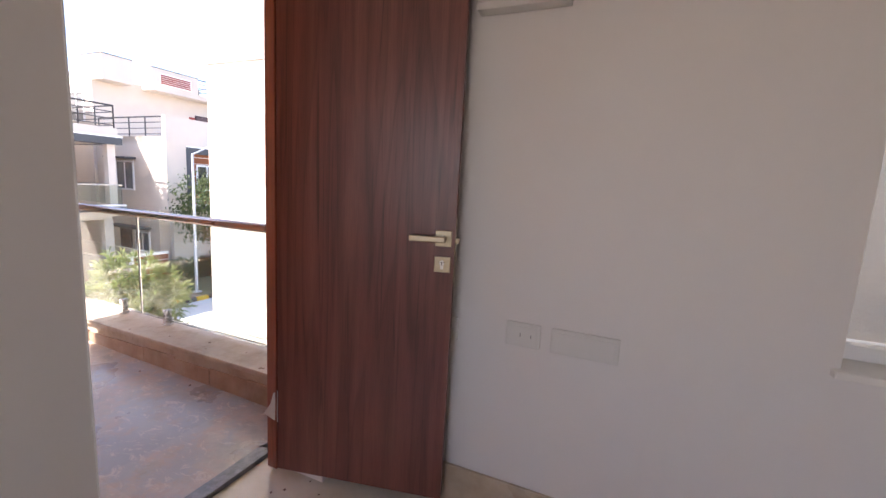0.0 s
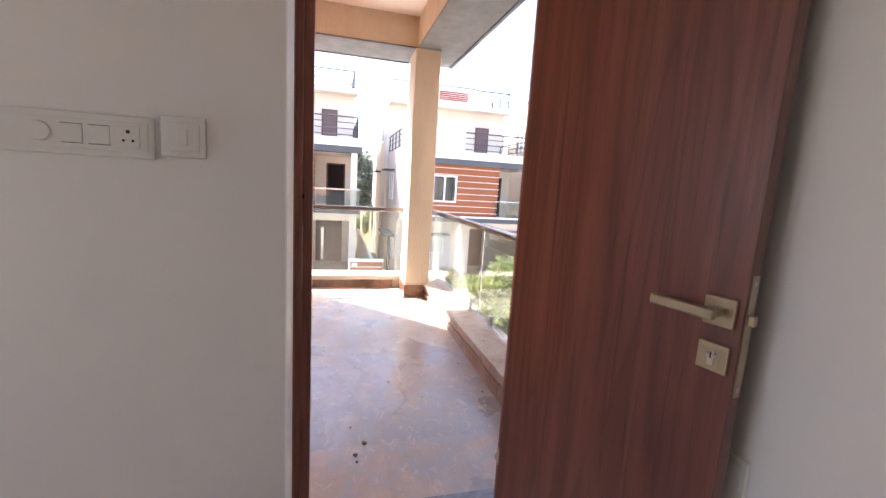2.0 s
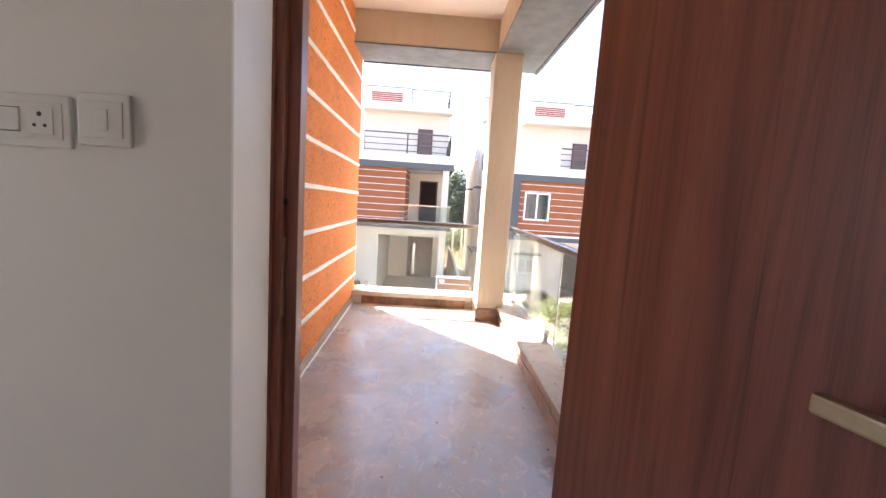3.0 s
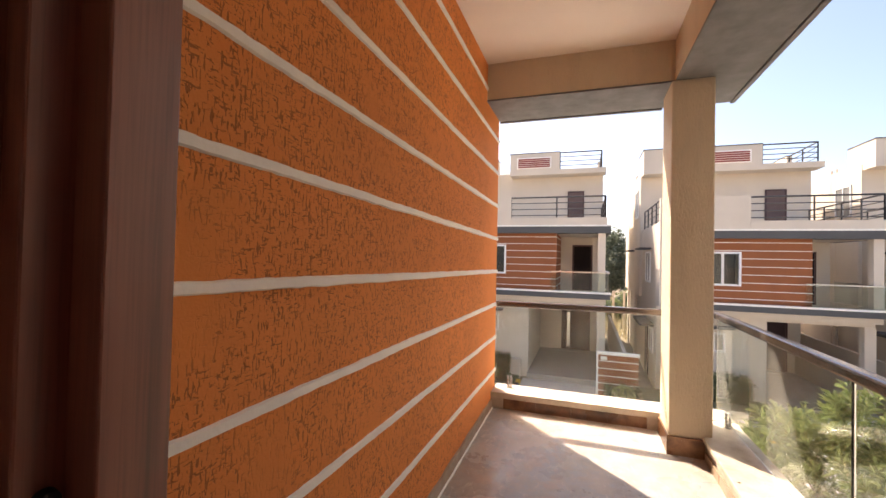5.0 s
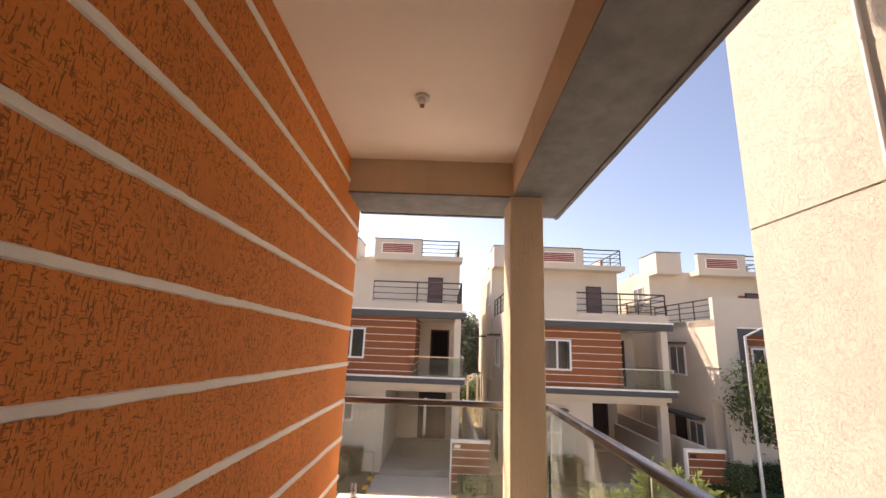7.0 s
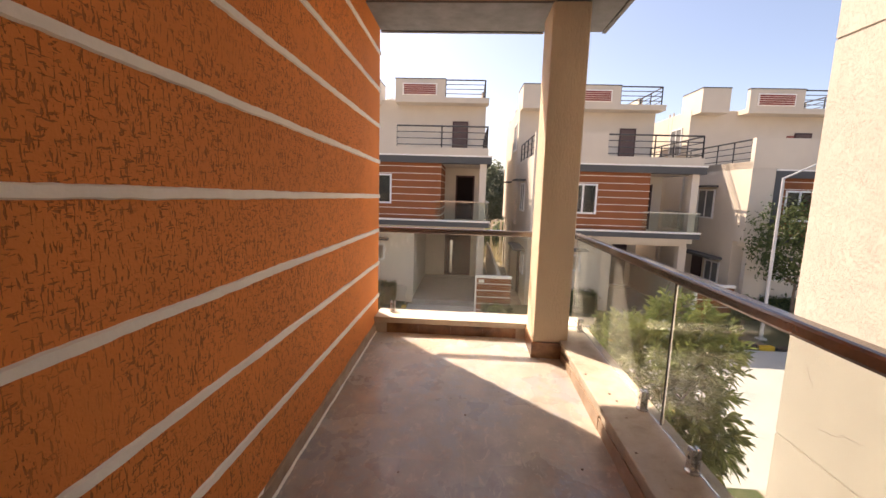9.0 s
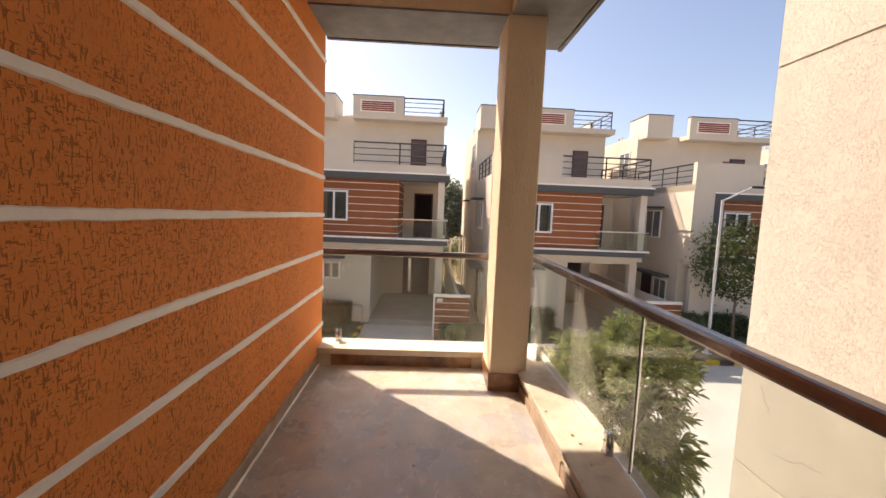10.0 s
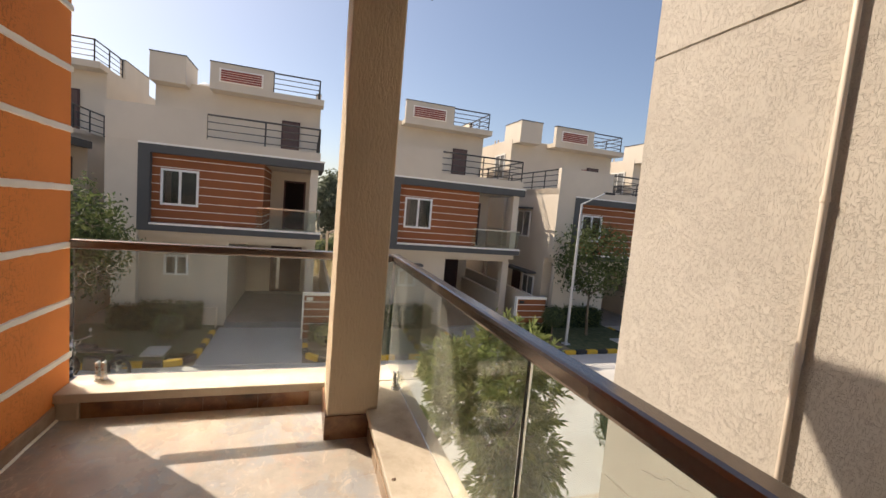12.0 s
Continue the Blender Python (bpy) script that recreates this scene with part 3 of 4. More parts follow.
structure("skirting_balcony", sloped_strip(0.014, 0.075, 1), "curb_tile", "low brown stone skirting smeared with plaster", "skirting")
structure("trim_grout", sloped_strip(0.024, 0.008, 6), "stripe", "thin pale grout line at the foot of the wall", "grout")
structure("wall_outside", boxes((WX0 - 0.012, WX0 - 0.001, OY, DY0, 0.05, 3.0), (WX0 - 0.012, WX0 - 0.001, DY1, 2.04, 0.05, 3.0), (WX0 - 0.012, WX0 - 0.001, DY0, DY1, DOOR_TOP, 3.0)),
          "cream", "cream plaster on the outside of the door wall")
structure("ceiling_balcony", boxes((-4.30, WX0, OY, 1.73, 3.0, 3.2)), "ceiling", "peach-white balcony ceiling", "ceiling")


def beam(name, inner, outer, axis, a, b):
    """A roof beam: ochre inner face, grey underside and outer face."""
    lo, hi = sorted((inner, outer))
    core = (lo, hi, a, b, 2.716, 3.2) if axis == "y" else (a, b, lo, hi, 2.716, 3.2)
    ob = structure(name, boxes(core), "ochre", "roof beam with ochre inside and dark grey underside", "beam")
    if axis == "y":
        part("soffit", boxes((lo + 0.004, hi, a, b, 2.70, 2.714)), "grey", ob, "dark grey painted underside")
        part("fascia", boxes((outer - 0.03, outer, a, b, 2.69, 3.22)), "grey", ob)
    else:
        part("soffit", boxes((a, b, lo, hi - 0.004, 2.70, 2.714)), "grey", ob, "dark grey painted underside")
        part("fascia", boxes((a, b, outer, outer + 0.03, 2.69, 3.22)), "grey", ob)
    return ob


beam("beam_west", -4.30, BX_W, "y", OY, 1.73)
beam("beam_north", 1.73, BY_N, "x", BX_W, WX0)
pil = structure("pillar", boxes((-4.61, -4.264, 1.705, 1.965, 0.05, 2.70), bevel=0.008), "ochre", "ochre plaster corner pillar of the balcony", "pillar")
part("pillar_skirting", boxes((-4.62, -4.252, 1.693, 1.705, 0.1, 0.275), (-4.264, -4.250, 1.693, 1.92, 0.1, 0.275), bevel=0.003), "brown_tile", pil, "brown tile skirting round the pillar foot")

# kerbs under the glass
CURB = 0.295
kn = structure("curb_north", boxes((-4.62, WX0, 1.930, 2.2, 0.05, CURB - 0.03)), "curb", "low balcony kerb with a stone top and tiled side", "kerb")
part("coping", boxes((-4.62, WX0, 1.905, 2.21, CURB - 0.03, CURB), bevel=0.006), "curb", kn, "worn tan stone coping")
kw = structure("curb_west", boxes((-4.88, -4.645, OY, 2.2, 0.05, CURB - 0.05)), "curb", "low balcony kerb with a stone top and tiled side", "kerb")
part("coping", boxes((-4.89, -4.625, OY - 0.0, 2.205, CURB - 0.048, CURB + 0.002), bevel=0.006), "coping", kw, "pale worn stone kerb top")

part("mortar_end", boxes((-4.6448, -4.628, OY + 0.012, OY + 0.105, 0.1, CURB - 0.0485), (-4.6448, -4.632, 1.625, 1.70, 0.1, CURB - 0.0485), bevel=0.006), "coping", kw, "pale mortar at the end of the kerb tiles")

x = -4.246
k = 0
while x < WX0 - 0.05:
    x2 = min(x + 0.305, WX0 - 0.005)
    part("tile", boxes((x + 0.0015, x2 - 0.0015, 1.915 + 0.002 * (k % 2), 1.9245, fl(x) - 0.01, CURB - 0.085 + 0.006 * (k % 3 - 1)), bevel=0.0015), "curb_tile", kn)
    x, k = x + 0.305, k + 1
for k, (a, b) in enumerate(((OY + 0.11, 0.779), (0.780, 1.06), (1.061, 1.34), (1.341, 1.62))):
    part("tile", boxes((-4.6445, -4.640 + 0.001 * (k % 2), a, b, fl(-4.64) - 0.01, CURB - 0.052), bevel=0.0015), "brown_tile", kw)


def spigot(x, y):
    ob = thing("spigot", "short steel spigot holding the railing glass on the kerb", "spigot", "railing spigots", (x, y, CURB))
    part("flange", tubes(((0, 0, 0), (0, 0, 0.008), 0.032), seg=20), "steel", ob)
    part("clamp", boxes((-0.02, 0.02, -0.022, -0.007, 0.006, 0.105), (-0.02, 0.02, 0.007, 0.022, 0.006, 0.105), (-0.02, 0.02, -0.007, 0.007, 0.006, 0.03), bevel=0.003), "steel", ob)
    part("screw", tubes(((0, -0.024, 0.065), (0, -0.0215, 0.065), 0.007), seg=12), "dark", ob)
    return ob


for x, y in ((-3.28, 2.123), (-2.79, 2.123), (-1.75, 2.123), (-4.5, 2.115), (-4.80, 0.53)):
    spigot(x, y)


def railing(name, panels, rail, label):
    ob = thing(name, label, "railing")
    for d in panels:
        p = part("glass_panel", boxes(d, bevel=0.002), "glass", ob, "clear greenish toughened glass panel")
        p.visible_shadow = False
    part("handrail", boxes(rail, bevel=0.012), "bronze", ob, "brown metal handrail with a flat top")
    return ob


RAIL = 1.068
railing("glass_railing", [(-4.785, -3.075, 2.117, 2.129, CURB + 0.03, RAIL - 0.03), (-3.06, -1.52, 2.117, 2.129, CURB + 0.03, RAIL - 0.03)],
        (-4.83, WX0 - 0.01, 2.093, 2.153, RAIL - 0.05, RAIL), "glass balcony railing with a brown metal handrail")
railing("glass_railing", [(-4.806, -4.794, OY + 0.01, 2.10, CURB + 0.03, RAIL - 0.03)], (-4.83, -4.765, OY, 2.09, RAIL - 0.05, RAIL),
        "glass balcony railing with a brown metal handrail")

cc = thing("ceiling_camera", "small white ceiling lamp holder with a dark tip", "lamp holder", loc=(-3.38, 1.03, 3.0))
part("base", tubes(((0, 0, 0), (0, 0, -0.018), 0.045), seg=24), "plate", cc)
part("socket", tubes(((0, 0, -0.018), (0.0, 0, -0.06), 0.024, 0.02), seg=20), "plate", cc)
part("tip", tubes(((0, 0, -0.06), (0, 0, -0.072), 0.014), seg=16), "brown_tile", cc)

# the rest of our own house
structure("roof_own", boxes((BX_W + 0.005, RX1 + 0.2, -2.4, BY_N - 0.005, 3.2, 3.3), (-5.28, RX1 + 0.2, -2.4, BY_N - 0.002, 3.3, 3.47)), "house_wall", "flat concrete roof slab above the balcony", "roof")
# unseen top storey, cut short to shape the shadow on the neighbour's wall
structure("wall_shadow_caster", boxes((-4.70, -1.5, 1.95, BY_N - 0.01, 3.47, 6.3), (-4.70, -4.45, -2.4, 1.95, 3.47, 6.3)), "house_wall", "unseen cream top-storey wall that shadows the next house")
structure("roof_shadow_caster", boxes((-5.18, -1.5, -2.4, BY_N, 6.3, 6.6)), "house_wall", "unseen flat top-storey roof that shadows the next house", "roof")
structure("wall_lower", boxes((-4.6, RX1 + 0.2, -2.4, 2.04, GROUND, -0.25)), "house_wall", "cream wall of the lower storey")

# neighbouring house beside the balcony
CX, CY = -4.735, 3.94
nb = structure("wall_neighbour", boxes((CX, 8.0, CY + 0.012, CY + 6.0, GROUND, 6.6)), "cream", "cream textured plaster side wall of the next house")
for a, b in ((GROUND, -0.618), (-0.60, 2.62), (2.638, 6.6)):
    part("panel", boxes((CX - 0.001, -2.2, CY, CY + 0.0125, a, b)), "cream", nb, "cream plaster field between grooves")
    part("panel", boxes((-2.2, 8.0, CY, CY + 0.0125, a, b)), "cream", nb)
dp = thing("drain_pipe", "cream painted rain pipe clipped to the plaster wall", "pipe", loc=(-3.50, CY, 0))
part("pipe", tubes(((0, -0.024, GROUND), (0, -0.024, 6.4), 0.017), seg=20), "pipe", dp, smooth=True)
part("coupling", tubes(((0, -0.024, 0.78), (0, -0.024, 0.88), 0.0205), seg=20), "pipe", dp)
for z in (1.58, 3.6, -1.2):
    part("clip", tubes(((0, -0.024, z), (0, -0.024, z + 0.03), 0.021), seg=14), "pipe", dp)

rngc = np.random.default_rng(33)
for cx0, cz0, way, steps in ((-4.35, -0.35, 0.25, 16), (-3.95, -0.62, -0.5, 14), (-4.55, 0.12, -1.2, 9), (-2.95, 0.35, -0.9, 12)):
    bm = bmesh.new()
    px, pz = cx0, cz0
    for _ in range(steps):
        ang = way + rngc.normal(scale=0.4)
        qx, qz = px + 0.026 * math.cos(ang), pz + 0.026 * math.sin(ang)
        tube(bm, (px, CY, pz), (qx, CY, qz), 0.0014, seg=5)
        px, pz = qx, qz
    part("crack", bm, "kerb_black", nb, "fine dark crack in the plaster")

# ---- the street ----
structure("ground", boxes((-400, 400, -400, 400, GROUND - 0.3, GROUND - 0.02)), "earth", "dry brown earth", "ground")
structure("road", boxes((-15.2, -8.1, -60, 60, GROUND - 0.02, GROUND)), "concrete", "pale concrete street", "road")


# ---- houses across the street ----
FX, FY, FBASE, FSCALE, FPITCH = -18.6, -0.04, -3.64, 1.051, 8.58


def sliding_window(parent, y0, y1, z0, z1, x, name="window"):
    w = part(name, boxes((x - 0.05, x + 0.03, y0, y1, z0, z0 + 0.07), (x - 0.05, x + 0.03, y0, y1, z1 - 0.07, z1), (x - 0.05, x + 0.03, y0, y0 + 0.07, z0 + 0.07, z1 - 0.07),
                         (x - 0.05, x + 0.03, y1 - 0.07, y1, z0 + 0.07, z1 - 0.07), (x - 0.04, x + 0.02, (y0 + y1) / 2 - 0.035, (y0 + y1) / 2 + 0.035, z0 + 0.07, z1 - 0.07)), "upvc", parent, "white window frame")
    for a, b in ((y0 + 0.07, (y0 + y1) / 2 - 0.035), ((y0 + y1) / 2 + 0.035, y1 - 0.07)):
        part("pane", boxes((x - 0.03, x - 0.02, a, b, z0 + 0.07, z1 - 0.07)), "pane", w)
    # black sheet added in place of the unlit room's shade
    part("room_shade", boxes((x - 0.6, x - 0.58, y0, y1, z0, z1)), "kerb_black", w, "black sheet for the shade of the room behind the window")
    part("curtain", boxes((x - 0.2, x - 0.17, y0 + 0.07, y0 + 0.07 + 0.16 * (y1 - y0), z0, z1)), "brown_door", w, "dim brown curtain")
    return w


def bar_rail(parent, x0, y0, x1, y1, z0, z1, n_posts=2):
    r = part("railing", tubes(((x0, y0, z1), (x1, y1, z1), 0.032), seg=6), "black_rail", parent, "black painted steel railing")
    for k in range(3):
        z = z0 + (z1 - z0) * (k + 0.45) / 3.4
        part("bar", tubes(((x0, y0, z), (x1, y1, z), 0.018), seg=6), "black_rail", r)
    for k in range(n_posts):
        f = k / (n_posts - 1)
        px, py = x0 + (x1 - x0) * f, y0 + (y1 - y0) * f
        part("post", tubes(((px, py, z0 - 0.12), (px, py, z1), 0.028), seg=6), "black_rail", r)
    return r


def villa():
    h = thing("house", "cream two-storey house with an orange banded front and grey frame", "house", "houses across the street", (FX, FY, FBASE))
    h.scale = (FSCALE, FSCALE, FSCALE)
    G = 3.35
    def B(*d):
        return boxes(*[(a, b, c, e, z0 + G, z1 + G) for a, b, c, e, z0, z1 in d])
    def P(name, dims, material, label=""):
        for d in dims:
            part(name, B(d), material, h, label)
    L, R, D = -4.5, 1.88, -12.0
    SET, EAVE = -4.76, -3.93      # wall of the top storey, edge of its roof
    # lower storey, with an open car porch
    P("wall", [(-0.9, -0.65, L, -1.05, -3.35, 0.0), (D, -0.9, L, L + 0.2, -3.35, 0.0), (-5.6, -0.9, -1.25, -1.05, -3.35, 0.0), (-5.8, -5.6, -1.25, R, -3.35, 0.0), (D, -5.8, R - 0.2, R, -3.35, 0.0), (D, D + 0.2, L, R, -3.35, 6.1)], "house_wall")
    P("porch_beam", [(-0.9, -0.65, -1.05, R, -0.36, 0.0)], "house_wall")
    part("porch_pillar", B((-0.9, -0.6, 1.58, R, -3.35, -0.36)), "house_wall", h)
    part("porch_floor", B((-5.6, -0.3, -1.05, R, -3.4, -3.12)), "porch_tile", h, "grey tiled car porch floor")
    part("side_wall", B((-5.6, -0.9, 1.70, R, -3.35, -1.9)), "house_wall", h)
    d = part("front_door", B((-5.6, -5.53, 0.08, 1.30, -3.1, -0.90)), "maroon", h, "dark maroon front door")
    part("door_post", B((-5.6, -5.5, 0.0, 0.08, -3.1, -0.82), (-5.6, -5.5, 1.30, 1.38, -3.1, -0.82), (-5.6, -5.5, 0.08, 1.30, -0.90, -0.82)), "door_trim", d)
    part("door_strip", B((-5.53, -5.50, 0.28, 0.42, -2.95, -1.2)), "steel", d, "upright silver pull handle")
    part("step", B((-5.5, -5.1, -0.3, 1.6, -3.12, -3.08)), "porch_tile", h)
    sliding_window(h, -3.02, -2.28, -1.55 + G, -0.85 + G, -0.63)
    part("shade", B((-0.65, -0.2, -3.2, -2.1, -0.68, -0.6)), "house_grey", h, "thin grey concrete shade over the window")
    part("meter_box", B((-0.65, -0.35, -2.0, -1.33, -3.35, -2.62)), "house_wall", h)
    # upper storey
    P("wall", [(D, -0.02, L, L + 0.2, 0.0, 3.1), (-0.25, -0.02, L + 0.2, -3.63, -3.3, 3.1), (-3.5, -3.3, 0.04, R, 0.0, 2.5), (D, -3.5, R - 0.2, R, 0.0, 3.1)], "house_wall")
    P("slab", [(D, -0.25, L + 0.2, R, -0.2, 0.0), (D, -0.25, L + 0.2, R, 2.75, 2.98)], "house_wall")
    P("grey_frame", [(-0.6, 0.0, -3.63, -3.30, 0.0, 2.76), (-0.6, 0.0, -3.30, 2.02, 2.50, 2.76), (-0.6, 0.0, -3.30, 2.02, 0.0, 0.2), (-3.3, -0.6, 1.78, 2.02, 2.5, 2.76)], "house_grey", "dark grey painted frame round the front")
    P("white_edge", [(-0.5, 0.02, -3.63, 2.04, 2.76, 2.82), (-0.3, 0.02, -3.30, 2.04, 0.2, 0.26)], "stripe")
    ow = part("orange_wall", B((-0.45, -0.22, -1.95, 0.04, 0.85, 2.04)), "house_orange", h, "orange plaster wall")
    for d in ((-0.45, -0.22, -3.30, 0.04, 0.26, 0.85), (-0.45, -0.22, -3.30, 0.04, 2.04, 2.5), (-0.45, -0.22, -3.30, -3.05, 0.85, 2.04), (-3.3, -0.45, -0.15, 0.04, 0.0, 2.5)):
        part("orange_wall", B(d), "house_orange", h, "orange plaster wall")
    for i in range(8):
        z = 0.42 + 0.277 * i
        spans = [(-0.22, -0.205, -3.30, -3.05), (-0.22, -0.205, -1.95, 0.055)] if 0.85 < z < 2.04 else [(-0.22, -0.205, -3.30, 0.055)]
        for s in spans + [(-3.3, -0.22, 0.04, 0.055)]:
            part("band", B((*s, z - 0.0095, z + 0.0095)), "stripe", ow)
    w = sliding_window(h, -3.05, -1.95, 0.85 + G, 2.04 + G, -0.22)
    part("balcony_pillar", B((-0.45, -0.15, 1.58, 1.84, 0.0, 2.5)), "house_wall", h)
    d = part("balcony_doorway", B((-3.3, -3.26, 0.62, 1.36, 0.1, 2.08)), "doorway_shade", h, "near-black panel for the unlit open balcony doorway")
    part("door_trim", B((-3.3, -3.25, 0.55, 0.62, 0.1, 2.15), (-3.3, -3.25, 1.36, 1.43, 0.1, 2.15), (-3.3, -3.25, 0.62, 1.36, 2.08, 2.15)), "door_trim", d)
    part("balcony_ceiling", B((-3.3, -0.6, 0.04, 1.78, 2.5, 2.6)), "house_wall", h)
    for s in ((-0.14, -0.128, -0.15, 1.98, 0.26, 1.0), (-3.2, -0.14, 1.965, 1.977, 0.26, 1.0)):
        g = part("glass_railing", B(s), "house_glass", h, "glass balcony railing")
        g.visible_shadow = False
    P("handrail", [(-0.16, -0.11, -0.15, 2.0, 0.98, 1.02), (-3.2, -0.16, 1.945, 1.995, 0.98, 1.02)], "steel")
    # roof terrace and top storey
    P("parapet", [(-0.22, 0.0, -1.77, R, 2.82, 3.1), (-0.22, 0.0, L, -1.74, 2.82, 3.96), (SET, -0.22, R - 0.15, R, 2.82, 3.1), (SET, -0.22, L, L + 0.15, 2.82, 3.1)], "house_wall")
    bar_rail(h, -0.1, -1.75, -0.1, R - 0.06, 3.1 + G, 3.92 + G, 3)
    bar_rail(h, -0.1, R - 0.06, SET, R - 0.06, 3.1 + G, 3.92 + G, 5)
    bar_rail(h, -0.3, L + 0.07, SET, L + 0.07, 3.1 + G, 3.92 + G, 5)
    P("wall", [(SET - 0.2, SET, -4.62, R, 2.98, 5.6), (D, SET - 0.2, -4.62, -4.42, 0.0, 5.6), (D, SET - 0.2, R - 0.2, R, 2.98, 5.6)], "house_wall")
    part("terrace_door", B((SET, SET + 0.05, 0.31, 0.96, 2.98, 4.785)), "brown_door", h, "brown terrace door")
    part("door_trim", B((SET, SET + 0.06, 0.25, 0.31, 2.98, 4.845), (SET, SET + 0.06, 0.96, 1.02, 2.98, 4.845), (SET, SET + 0.06, 0.31, 0.96, 4.785, 4.845)), "door_trim", h)
    P("roof", [(D, SET, -4.62, R, 5.6, 5.82), (SET, EAVE, -2.50, R + 0.1, 5.58, 5.80), (EAVE - 0.02, EAVE + 0.012, -0.12, R + 0.11, 5.74, 5.82)], "house_wall")
    part("roof_box", B((SET - 1.0, EAVE, -4.6, -3.35, 5.57, 6.65)), "house_wall", h)
    P("coping", [(SET - 1.02, EAVE + 0.02, -4.62, -3.33, 6.65, 6.69), (EAVE - 0.23, EAVE + 0.02, -2.52, -0.09, 6.64, 6.68)], "house_grey")
    vb = part("vent_parapet", B((EAVE - 0.22, EAVE, -2.50, -0.11, 5.80, 6.64)), "house_wall", h)
    part("vent_border", B((EAVE, EAVE + 0.03, -2.16, -0.50, 5.90, 6.45)), "stripe", vb, "white border round the vent")
    for i in range(5):
        part("slat", B((EAVE + 0.025, EAVE + 0.06, -2.09, -0.57, 5.95 + 0.093 * i, 6.008 + 0.093 * i)), "red_slat", vb, "dull red slat")
    bar_rail(h, EAVE - 0.06, -0.1, EAVE - 0.06, R - 0.1, 5.9 + G, 6.62 + G, 2)
    bar_rail(h, EAVE - 0.06, R - 0.1, -6.5, R - 0.1, 5.9 + G, 6.62 + G, 3)
    part("side_parapet", B((-9.4, -6.5, R - 0.2, R, 5.82, 6.62)), "house_wall", h)
    part("coping", B((-9.4, -6.5, R - 0.22, R + 0.02, 6.62, 6.66)), "house_grey", h)
    part("water_tank", tubes(((SET - 2.0, -3.22, 5.7 + G), (SET - 2.0, -3.22, 6.25 + G), 0.32), ((SET - 2.0, -3.22, 6.25 + G), (SET - 2.0, -3.22, 6.36 + G), 0.32, 0.14), seg=20), "upvc", h, "white plastic water tank")
    # side openings and pipes towards the next house
    for x0, x1, z0, z1, shade, wall_y in ((-3.5, -2.2, 0.77, 2.06, True, L), (-2.35, -1.3, -1.95, -1.0, False, L), (-8.4, -7.2, 0.77, 2.06, True, L), (-6.6, -5.4, 3.75, 5.1, False, -4.62)):
        mid = (x0 + x1) / 2
        w = part("side_window", B((x0, x1, wall_y - 0.05, wall_y, z0, z0 + 0.07), (x0, x1, wall_y - 0.05, wall_y, z1 - 0.07, z1), (x0, x0 + 0.07, wall_y - 0.05, wall_y, z0 + 0.07, z1 - 0.07),
                                  (x1 - 0.07, x1, wall_y - 0.05, wall_y, z0 + 0.07, z1 - 0.07), (mid - 0.03, mid + 0.03, wall_y - 0.045, wall_y, z0 + 0.07, z1 - 0.07)), "upvc", h, "white side window frame")
        for a, b in ((x0 + 0.07, mid - 0.03), (mid + 0.03, x1 - 0.07)):
            part("side_pane", B((a, b, wall_y - 0.02, wall_y - 0.004, z0 + 0.07, z1 - 0.07)), "reflection_grey", w, "window pane in a grey that stands for its reflection")
        if shade:
            part("side_shade", B((x0 - 0.15, x1 + 0.15, wall_y - 0.45, wall_y, z1 + 0.08, z1 + 0.15)), "house_grey", h)
    sd = part("side_door", B((-3.4, -2.6, L - 0.05, L, -3.1, -1.0)), "maroon", h, "dark maroon side door")
    part("side_shade", B((-3.66, -1.2, L - 0.5, L, -0.88, -0.78)), "house_grey", h, "thin grey concrete shade over the side door")
    for x0 in (-6.6, -7.0, -10.2):
        part("pipe", tubes(((x0, L - 0.08, 0.0), (x0, L - 0.08, 6.0 + G), 0.05), seg=8), "pipe", h)
    return h


house = villa()
DROP = {-2: 0.2, -1: 0.1, 1: -0.18, 2: -0.23, 3: -0.33, 4: -0.44}   # the street falls away
for k in (-2, -1, 1, 2, 3, 4):
    copy_thing(house, pose(FX, FY + FPITCH * k, FBASE + DROP[k]))
# a slot vent in the top storey of one house
slot = structure("trim_slot", boxes((FX + FSCALE * -4.77, FX + FSCALE * -4.74, 17.02, 17.50, 4.42, 4.60)), "red_slat", "small dull red slot vent high in a cream wall", "vent")

# ---- gardens ----
KERB = GROUND + 0.15


KERB_X = -15.28                  # street side of the gardens


def kerb_row(name, path, flip=0):
    """Black and yellow kerb stones set end to end along a path in the plan."""
    ob = thing(name, "black and yellow painted concrete kerb beside the lawn", "kerb", "painted kerbs")
    pts = [Vector(p) for p in path]
    legs = [(b - a).length for a, b in zip(pts, pts[1:])]
    total = sum(legs)
    n = max(1, round(total / 0.47))
    def along(d):
        for a, b, g in zip(pts, pts[1:], legs):
            if d <= g or b is pts[-1]:
                return a.lerp(b, d / g)
            d -= g
    for k in range(n):
        a, b = along(total * k / n + 0.004), along(total * (k + 1) / n - 0.004)
        way, mid = b - a, (a + b) / 2
        bm = boxes((-way.length / 2, way.length / 2, -0.085, 0.085, GROUND - 0.05, KERB), bevel=0.022)
        m = Matrix.Translation((mid.x, mid.y, 0)) @ Matrix.Rotation(math.atan2(way.y, way.x), 4, "Z")
        bmesh.ops.transform(bm, matrix=m, verts=bm.verts[:])
        part("kerb_stone", bm, "yellow" if (k + flip) % 2 else "kerb_black", ob, "yellow kerb stone" if (k + flip) % 2 else "black kerb stone")
    return ob


